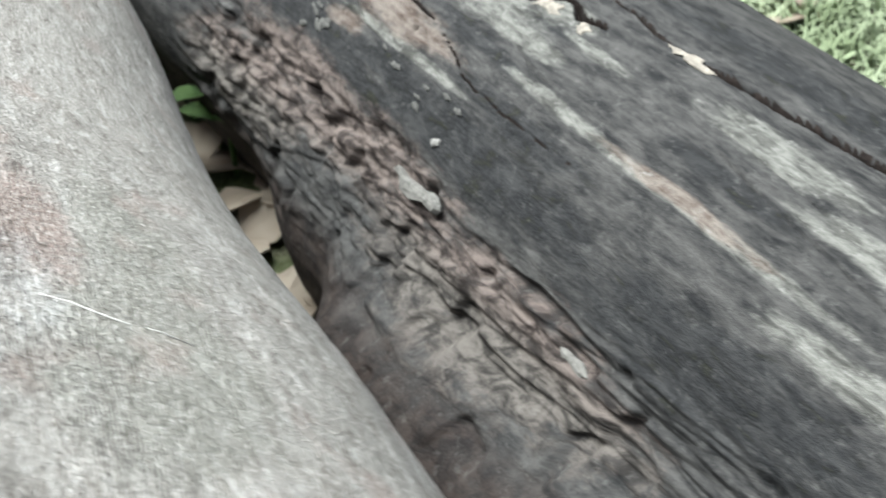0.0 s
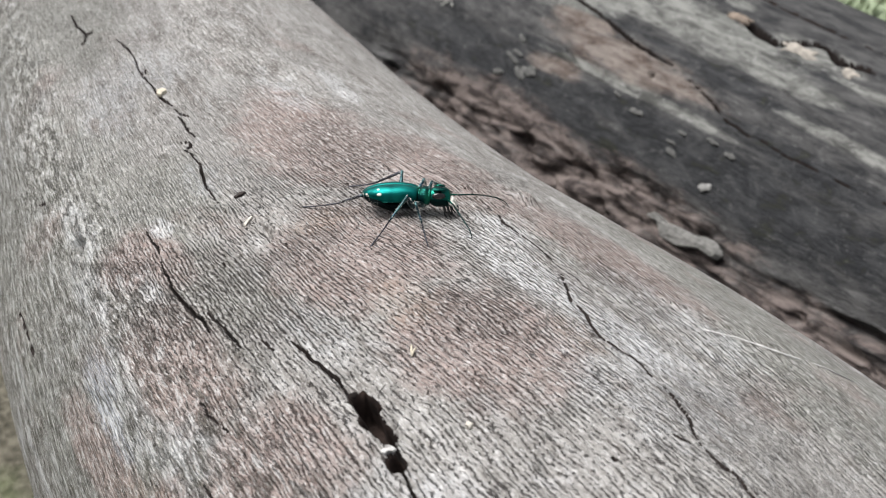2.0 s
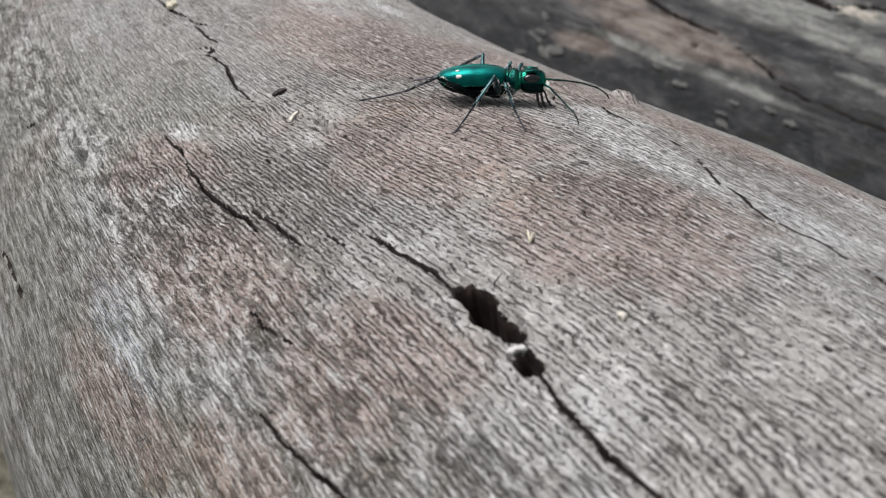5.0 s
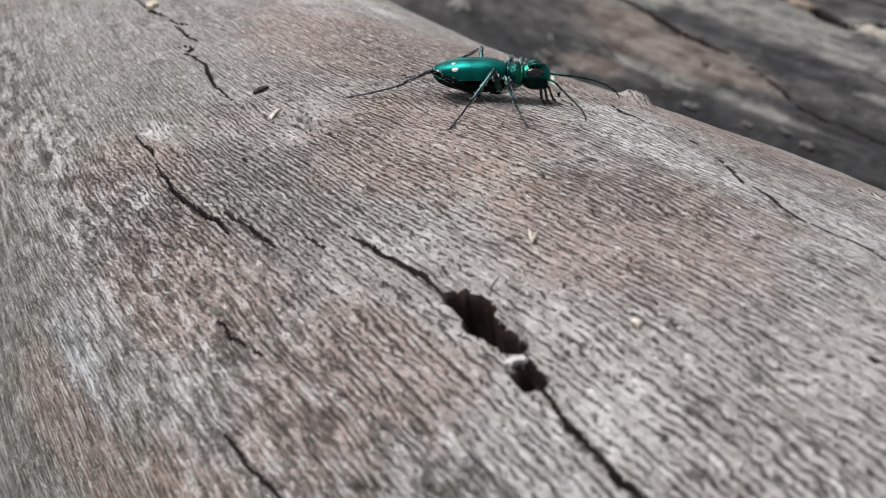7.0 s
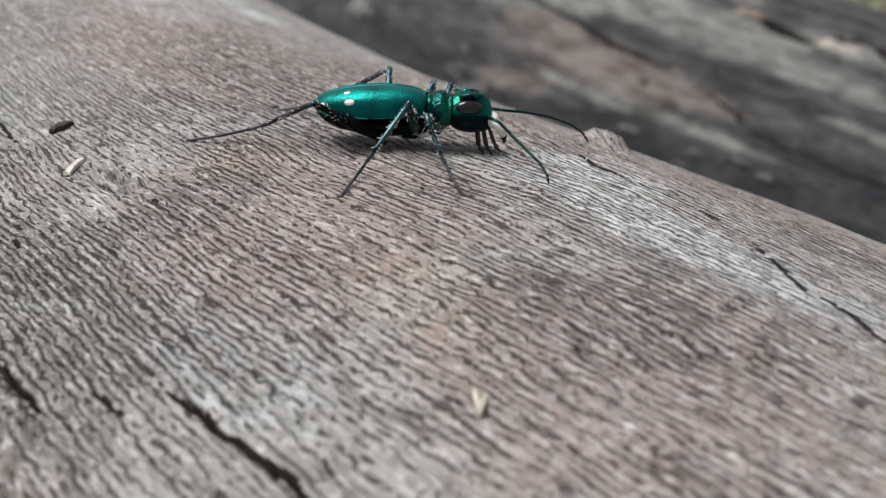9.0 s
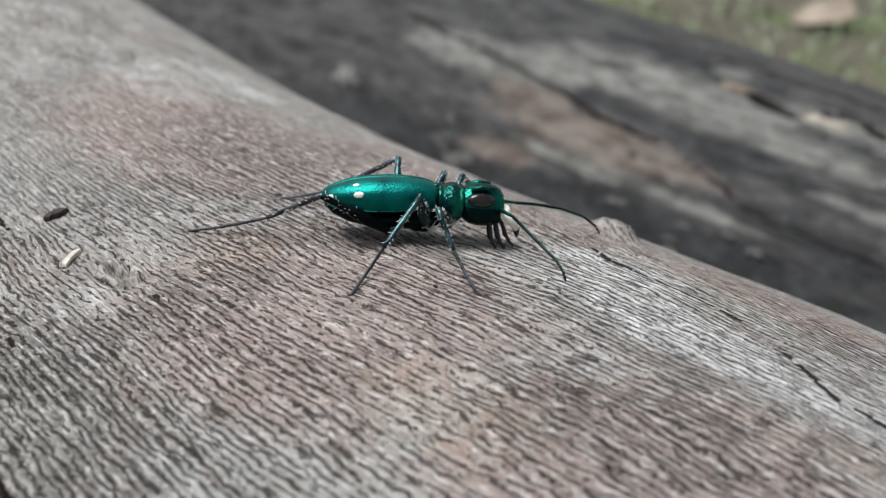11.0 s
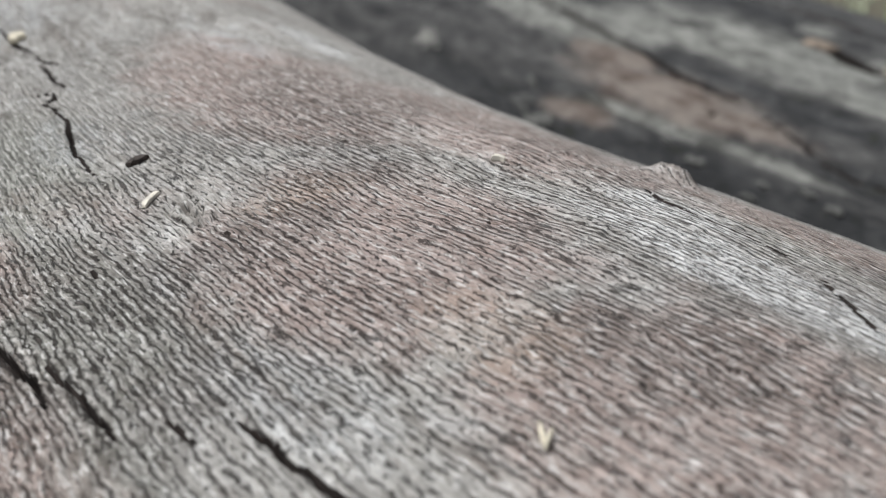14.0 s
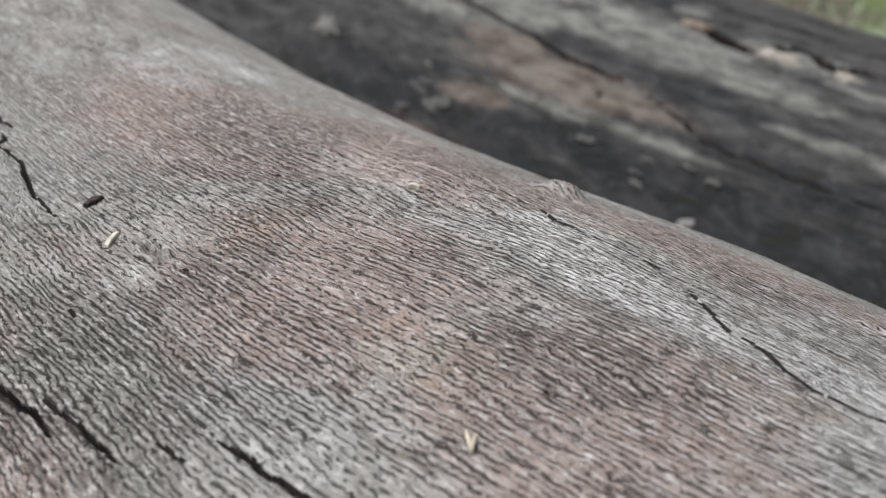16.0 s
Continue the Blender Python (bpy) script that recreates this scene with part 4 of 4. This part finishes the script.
# ---- the tiger beetle ----
ELYTRA = shell("green_elytra", (0.001, 0.092, 0.084), (0.003, 0.178, 0.155), 0.36, 0.00003, 6.0)
THORAX = shell("green_thorax", (0.002, 0.030, 0.034), (0.008, 0.125, 0.075), 0.28, 0.00007, 5.0, (0.010, 0.04, 0.14))
HEAD = shell("green_head", (0.002, 0.030, 0.030), (0.008, 0.150, 0.105), 0.26, 0.00006, 5.0)
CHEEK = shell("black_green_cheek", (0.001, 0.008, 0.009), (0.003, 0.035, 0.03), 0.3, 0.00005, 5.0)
BELLY = shell("dark_belly", (0.001, 0.003, 0.003), (0.004, 0.010, 0.010), 0.4, 0.00004, 5.0)
LEG = shell("blue_green_leg", (0.008, 0.022, 0.028), (0.085, 0.165, 0.165), 0.3, 0.00003, 7.0, (0.03, 0.04, 0.16))
FOOT = shell("dark_leg", (0.022, 0.022, 0.026), (0.105, 0.105, 0.12), 0.4, 0.00003, 7.0)
FEELER = shell("green_black_feeler", (0.003, 0.008, 0.009), (0.010, 0.050, 0.042), 0.3, 0.00003, 7.0)
IVORY = plain("ivory", (0.80, 0.77, 0.68), 0.35, 0.08, 2.0, 0.0, gloss=0.5)
EYE = plain("beetle_eye", (0.010, 0.008, 0.008), 0.2, 0.5, 3.0, 0.0, gloss=0.6)
JET = plain("black_chitin", (0.012, 0.011, 0.012), 0.3, 0.4, 3.0, 0.0, gloss=0.5)
HAIR = plain("white_hair", (0.62, 0.60, 0.56), 0.6, 0.1, 3.0)


def mm(x, y, z):
    return Vector((x, y, z)) / 1000


# along the body (mm): x, half-width, top, edge height, belly
BODY = [
    (-6.15, 0.25, 2.45, 2.30, 2.20), (-5.8, 0.85, 2.85, 2.10, 1.60), (-5.2, 1.40, 3.20, 1.88, 1.10), (-4.2, 1.95, 3.60, 1.85, 0.70),
    (-3.0, 2.20, 3.88, 1.93, 0.51), (-1.8, 2.20, 4.05, 2.03, 0.43), (-0.6, 2.08, 4.12, 2.15, 0.45), (0.6, 1.90, 4.08, 2.30, 0.57),
    (1.3, 1.70, 3.92, 2.40, 1.00), (1.65, 1.35, 3.70, 2.50, 1.25),
]


def elytron(side):
    """One wing case: from the seam over the back and down to the side, with an inner face."""
    bm = bmesh.new()
    rings = []
    for x, w, top, edge, _ in BODY:
        ring = []
        for k in range(13):
            s = k / 12
            ang = math.pi / 2 * (1 - s)
            y = 0.015 + (w - 0.015) * math.cos(ang) ** 0.72 * (1 - 0.10 * max(0.0, s - 0.7) / 0.3)
            z = edge + (top - edge) * math.sin(ang) ** 0.72 - (0.05 if k == 0 else 0.0)
            ring.append(mm(x, side * y, z))
        ring.append(mm(x, side * w * 0.89, edge - 0.10))
        ring.append(mm(x, side * w * 0.78, edge - 0.05))
        ring.append(mm(x, side * 0.015, max(edge, top - 0.55)))
        rings.append(ring)
    return rounded(bm, rings)


def back_point(x, s, side, lift=0.0):
    """A point on the wing case at x (mm), s from seam (0) to edge (1)."""
    xs = [b[0] for b in BODY]
    w, top, edge = (np.interp(x, xs, [b[c] for b in BODY]) for c in (1, 2, 3))
    ang = math.pi / 2 * (1 - s)
    return mm(x, side * w * math.cos(ang) ** 0.72 * (1 - 0.10 * max(0.0, s - 0.7) / 0.3), edge + (top - edge) * math.sin(ang) ** 0.72 + lift)


def spot(x, s, side, rx, rs):
    """A raised white fleck that follows the wing case."""
    bm = bmesh.new()
    rings = []
    mid = back_point(x, s, side)
    out = Vector((0, side * s, 1.2 - s)).normalized() / 1000
    for scale, lift in ((1.0, -0.04), (1.0, 0.03), (0.7, 0.06), (0.15, 0.065)):
        rings.append([back_point(x + rx * scale * math.cos(t), s + rs * scale * math.sin(t), side) + out * lift for t in (2 * math.pi * k / 14 for k in range(14))])
    return rounded(bm, rings)


def ellipse_loft(stations, n=28, power=1.0):
    """Skins oval rings: x, half-width, top, bottom (mm)."""
    rings = []
    for x, w, top, low in stations:
        mid, h = (top + low) / 2, (top - low) / 2
        rings.append([mm(x, w * math.cos(t), mid + h * math.sin(t)) for t in (2 * math.pi * k / n for k in range(n))])
    return rounded(bmesh.new(), rings)


def ball(center, radii, turn=(0, 0, 0), seg=20):
    bm = bmesh.new()
    bmesh.ops.create_uvsphere(bm, u_segments=seg, v_segments=seg // 2 + 2, radius=1.0)
    m = Matrix.Translation(mm(*center)) @ Euler([radians(a) for a in turn]).to_matrix().to_4x4() @ Matrix.Diagonal((*[r / 1000 for r in radii], 1))
    bmesh.ops.transform(bm, matrix=m, verts=bm.verts)
    return bm


def limb_mesh(a, b, r0, r1, bulge=0.0, sides=10, bow=0.0):
    """A leg piece from a to b (mm): thick at r0, thin at r1, swollen by bulge a third of the way."""
    a, b = Vector(a), Vector(b)
    pts, rad = [], []
    for k in range(9):
        s = k / 8
        p = a.lerp(b, s) + Vector((0, 0, bow * math.sin(math.pi * s)))
        pts.append(p / 1000)
        rad.append((r0 + (r1 - r0) * s + bulge * math.sin(math.pi * min(1, s * 1.25)) ** 2) / 1000)
    return tube(bmesh.new(), pts, rad, sides)


def hairs_mesh(a, b, length, count, seed):
    """Fine stiff hairs along a leg piece."""
    rnd = random.Random(seed)
    a, b = Vector(a), Vector(b)
    way = (b - a).normalized()
    bm = bmesh.new()
    for k in range(count):
        p = a.lerp(b, 0.08 + 0.86 * (k + rnd.random() * 0.6) / count)
        out = Vector((rnd.uniform(-1, 1), rnd.uniform(-1, 1), rnd.uniform(-1, 0.6)))
        out = (out - out.dot(way) * way).normalized() * 0.8 + way * 0.5
        q = p + out.normalized() * length * rnd.uniform(0.7, 1.2)
        tube(bm, [p / 1000, p.lerp(q, 0.5) / 1000, q / 1000], [0.000034, 0.000028, 0.000014], 4)
    return bm


BUG_AT, BUG_FWD, BUG_UP = Vector((0.00945, -0.00278, -0.00103)), Vector((0.833, -0.546, -0.0889)), Vector((0.09, -0.02, 0.9944))


def bug_pose(at=BUG_AT, fwd=BUG_FWD, up=BUG_UP):
    x = Vector(fwd).normalized()
    y = Vector(up).cross(x).normalized()
    m = Matrix((x, y, x.cross(y))).transposed().to_4x4()
    m.translation = at
    return m


def foot_on_log(x, y):
    """The height (mm, over the beetle's own floor) of the log under a foot at x, y (mm)."""
    m = bug_pose()
    z = 0.0
    for _ in range(6):
        p = m @ (Vector((x, y, z)) / 1000)
        cx, cz, r = (float(v[0]) for v in near_line(np.array([p.y])))
        th = math.atan2(p.x - cx, p.z - cz)
        h = float(near_relief(np.array([th * A_REF * 1000]), np.array([p.y * 1000]))[0])
        z -= (math.hypot(p.x - cx, p.z - cz) - r) * 1000 - h
    return z


# hip, knee, ankle (mm), foot x and y; near side is the beetle's right
LEGS = [
    ("hind", (-1.2, -1.9, 0.95), (-6.1, -2.1, 3.2), (-9.5, -0.5, 0.6), (-14.7, 1.6)),
    ("hind", (-0.9, 1.0, 1.3), (-0.9, 4.0, 4.0), (-5.0, 6.0, 0.45), (-8.7, 7.2)),
    ("middle", (1.1, -1.0, 1.3), (0.25, -2.7, 3.9), (-1.9, -5.2, 1.3), (-3.9, -9.7)),
    ("middle", (1.1, 1.0, 1.3), (2.3, 2.8, 3.7), (2.6, 5.6, 1.2), (1.6, 9.2)),
    ("front", (2.6, -0.8, 1.6), (1.5, -3.2, 3.4), (2.6, -5.1, 1.5), (3.8, -10.0)),
    ("front", (2.6, 0.8, 1.6), (3.5, 2.2, 3.8), (5.2, 4.8, 1.6), (6.4, 8.0)),
]


def tiger_beetle():
    bug = tagged(new("tiger_beetle"), "metallic green tiger beetle with white spots, long legs and pale jaws", "beetle")
    part("abdomen", ellipse_loft([(x, w * 0.84 + 0.02, edge - 0.02, belly + 0.12) for x, w, top, edge, belly in BODY[1:]]), BELLY, bug, "dark glossy underside")
    for side in (-1, 1):
        wing = part("elytron", elytron(side), ELYTRA, bug, "pitted metallic green wing case")
        rim = [mm(x, side * (w * 0.905 + 0.02), edge - 0.04) for x, w, top, edge, low in BODY[1:-1]]
        part("wing_rim", tube(bmesh.new(), rim, [0.00006] * len(rim), 6), HEAD, wing, "pale green raised rim")
        part("spot", spot(-3.65, 0.70, side, 0.34, 0.09), IVORY, wing, "white fleck")
        part("spot", spot(-3.85, 0.38, side, 0.22, 0.06), IVORY, wing, "white fleck")
        part("spot", spot(-5.45, 0.76, side, 0.16, 0.09), IVORY, wing, "white fleck")
    part("scutellum", ball((1.55, 0, 3.72), (0.30, 0.36, 0.16)), THORAX, bug)
    part("breast", ellipse_loft([(0.2, 1.1, 2.6, 0.45), (1.0, 1.35, 2.8, 0.42), (1.8, 1.25, 2.9, 0.6), (2.6, 1.15, 2.8, 0.95), (3.3, 1.0, 2.9, 1.5)]), BELLY, bug)
    part("hair_fringe", hairs_mesh((0.6, -1.25, 0.9), (3.4, -1.0, 1.5), 0.55, 70, 90), HAIR, bug, "fine white hairs")
    part("pronotum", ellipse_loft([(1.62, 1.15, 3.62, 2.1), (1.75, 1.35, 3.78, 1.6), (1.92, 1.38, 3.80, 1.4), (2.04, 1.26, 3.68, 1.4), (2.18, 1.36, 3.86, 1.3), (2.6, 1.48, 4.02, 1.2),
                                   (3.0, 1.42, 4.00, 1.25), (3.12, 1.26, 3.78, 1.35), (3.24, 1.30, 3.86, 1.4), (3.38, 1.30, 3.88, 1.45), (3.5, 1.15, 3.76, 1.8)]), THORAX, bug, "ridged green neck shield")
    head = part("head", ellipse_loft([(3.25, 0.98, 3.62, 2.0), (3.6, 1.18, 3.88, 1.6), (4.1, 1.30, 4.05, 1.30), (4.7, 1.28, 4.12, 1.20), (5.2, 1.16, 4.12, 1.22),
                                      (5.65, 1.06, 4.02, 1.30), (5.98, 0.98, 3.84, 1.35), (6.2, 0.84, 3.5, 1.55), (6.3, 0.6, 3.1, 1.9)]), HEAD, bug, "broad metallic green head")
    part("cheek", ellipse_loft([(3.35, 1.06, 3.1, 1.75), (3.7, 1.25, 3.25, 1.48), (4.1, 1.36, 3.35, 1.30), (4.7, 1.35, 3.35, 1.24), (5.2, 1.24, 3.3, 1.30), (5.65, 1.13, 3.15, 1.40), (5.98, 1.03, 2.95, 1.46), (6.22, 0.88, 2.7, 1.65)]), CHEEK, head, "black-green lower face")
    for side in (-1, 1):
        part("eye", ball((4.62, side * 1.18, 3.16), (0.98, 0.42, 0.50), (0, 0, side * -12)), EYE, head, "bulging dark glossy eye")
        jaw = [(5.95, side * 0.62, 2.35), (6.75, side * 0.88, 1.95), (7.3, side * 0.66, 1.30), (7.45, side * 0.15, 0.80)]
        part("mandible", tube(bmesh.new(), [mm(*p) for p in jaw[:3]], [0.00034, 0.00030, 0.00020], 10), IVORY, head, "ivory curved jaw")
        part("mandible_tip", tube(bmesh.new(), [mm(*p) for p in jaw[2:]] + [mm(7.45, -side * 0.1, 0.62)], [0.00021, 0.00014, 0.00004], 8), JET, head, "black jaw tip")
        for k, (dx, dz) in enumerate(((-0.25, -1.45), (0.2, -1.4), (0.65, -1.2))):
            pts = [mm(5.3 + dx, side * (0.5 - 0.1 * k), 2.1), mm(5.7 + dx, side * (0.75 - 0.1 * k), 1.5), mm(6.0 + 1.2 * dx, side * 0.85, 1.7 + dz), mm(6.35 + 1.3 * dx, side * 0.75, 1.35 + dz)]
            part("palp", tube(bmesh.new(), pts, [0.00012, 0.00011, 0.00011, 0.00010], 8), JET, head)
    for side in (-1, 1):
        part("brow", tube(bmesh.new(), [mm(3.85, side * 0.95, 3.78), mm(4.6, side * 1.02, 3.98), mm(5.4, side * 0.92, 3.95)], [0.00016, 0.00020, 0.00014], 10), HEAD, head, "bright green brow ridge")
    part("labrum", ball((6.45, 0, 2.4), (0.44, 0.80, 0.40), (0, 35, 0)), IVORY, head, "ivory upper lip")
    # feelers
    for side, tips in ((1, [(5.95, 0.78, 2.8), (7.3, 1.2, 2.6), (9.0, 2.2, 2.2), (11.0, 3.3, 1.6), (13.0, 4.4, 0.7), (14.2, 5.0, -0.2), (14.7, 5.2, -0.9)]),
                       (-1, [(5.95, -0.78, 2.8), (6.7, -1.8, 2.8), (7.5, -3.3, 2.5), (8.3, -4.8, 2.2), (9.1, -6.2, 1.9), (9.5, -7.1, 1.5), (9.6, -7.6, 1.15)])):
        feeler = part("antenna", tube(bmesh.new(), [mm(*p) for p in tips[1:]], [0.00012, 0.00011, 0.00010, 0.00009, 0.00008, 0.00006], 8), FEELER, head, "thin dark segmented feeler")
        part("scape", tube(bmesh.new(), [mm(*tips[0]), mm(*Vector(tips[0]).lerp(Vector(tips[1]), 0.4)), mm(*tips[1])], [0.00017, 0.00013, 0.0001], 8), HEAD, feeler, "metallic green feeler base")
        for a, b in zip(tips[1:], tips[2:]):
            for s in (0.0, 0.5):
                p = Vector(a).lerp(Vector(b), s)
                part("joint", ball(p, (0.12, 0.12, 0.12), (0, 0, 0), 8), JET, feeler)
    # the body leans a little to its left
    tip_over = Matrix.Translation(mm(0, 0, 1.5)) @ Matrix.Rotation(radians(-11), 4, "X") @ Matrix.Translation(mm(0, 0, -1.5))
    for piece in bug.children_recursive:
        if piece.name.split(".")[0] not in ("antenna", "scape", "joint"):
            piece.data.transform(tip_over)
    legs = []
    for k, (kind, hip, knee, ankle, foot) in enumerate(LEGS):
        tip = Vector((*foot, foot_on_log(*foot) + 0.06))
        hip, knee, ankle = Vector(hip), Vector(knee), Vector(ankle)
        leg = new("leg")
        leg.parent, leg.location = bug, hip / 1000
        tagged(leg, f"long thin {kind} leg, blue-green with dark foot")
        o = Vector((0, 0, 0))
        knee, ankle, tip = knee - hip, ankle - hip, tip - hip
        part("coxa", ball(o, (0.42, 0.36, 0.45), (0, 0, 0), 12), BELLY, leg)
        # near hind thigh takes the dark belly shell: shade beside the body, painted in
        part("femur", limb_mesh(o, knee, 0.28, 0.22, 0.18), LEG if k else BELLY, leg, "hairy blue-green thigh")
        part("tibia", limb_mesh(knee, ankle, 0.21, 0.15, 0.0), LEG if kind != "hind" else FOOT, leg)
        part("knee", ball(knee, (0.17, 0.17, 0.17), (0, 0, 0), 10), LEG, leg)
        part("spur", limb_mesh(ankle, ankle + Vector((0.1, 0.0, -0.55)), 0.05, 0.015, 0.0, 6), FOOT, leg)
        for j in range(5):
            a, b = ankle.lerp(tip, j / 5), ankle.lerp(tip, (j + 1) / 5)
            sag = -0.10
            a, b = (p + Vector((0, 0, sag * math.sin(math.pi * s))) for p, s in ((a, j / 5), (b, (j + 1) / 5)))
            part("foot_joint", limb_mesh(a, b, 0.09, 0.13 - 0.006 * j, 0.0, 8), FOOT, leg)
        for s in (-1, 1):
            part("claw", limb_mesh(tip, tip + Vector((0.25 * (1 if foot[0] > hip.x else -1), 0.16 * s, -0.04)), 0.04, 0.012, 0.0, 6), JET, leg)
        part("hairs", hairs_mesh(o, knee, 0.5, 64, 50 + k), HAIR, leg, "fine white hairs")
        part("bristles", hairs_mesh(knee, ankle, 0.36, 52, 70 + k), HAIR, leg, "fine white hairs")
        legs.append((leg, hip / 1000))
    return bug, legs


BUG, BUG_LEGS = tiger_beetle()


def motions():
    rest = bug_pose()
    along = BUG_FWD.normalized()

    def flown(forward, up, pitch):
        """The beetle's pose, so far along and above its resting place (mm), nose up by pitch degrees."""
        m = bug_pose(BUG_AT + along * forward / 1000 + Vector((0, 0, up / 1000)))
        return m @ pose(0, 0, 0, 0, -pitch, 0)

    land = Vector((1.45, -0.95, float(ground_height(1.45, -0.95)) + 0.0015))
    walk(BUG, [(0.0, rest), (12.1, rest), (12.2, rest), (12.3, flown(9.2, 1.0, 13)), (12.4, flown(62, 22, 14)), (12.6, flown(240, 90, 8)),
               (13.0, flown(800, 190, 0)), (13.6, bug_pose(land, Vector((0.84, -0.53, -0.02)), Vector((0, 0, 1)))), (16.0, bug_pose(land, Vector((0.84, -0.53, 0.0)), Vector((0, 0, 1))))])
    for leg, hip in BUG_LEGS:
        still = pose(*hip)
        side = 1 if hip.y > 0 else -1
        swept = pose(*hip) @ pose(0, 0, 0, -14 * side, 30, 30 * side)
        walk(leg, [(0.0, still), (12.1, still), (12.2, still), (12.3, swept), (13.0, swept), (13.6, still), (16.0, still)])


motions()
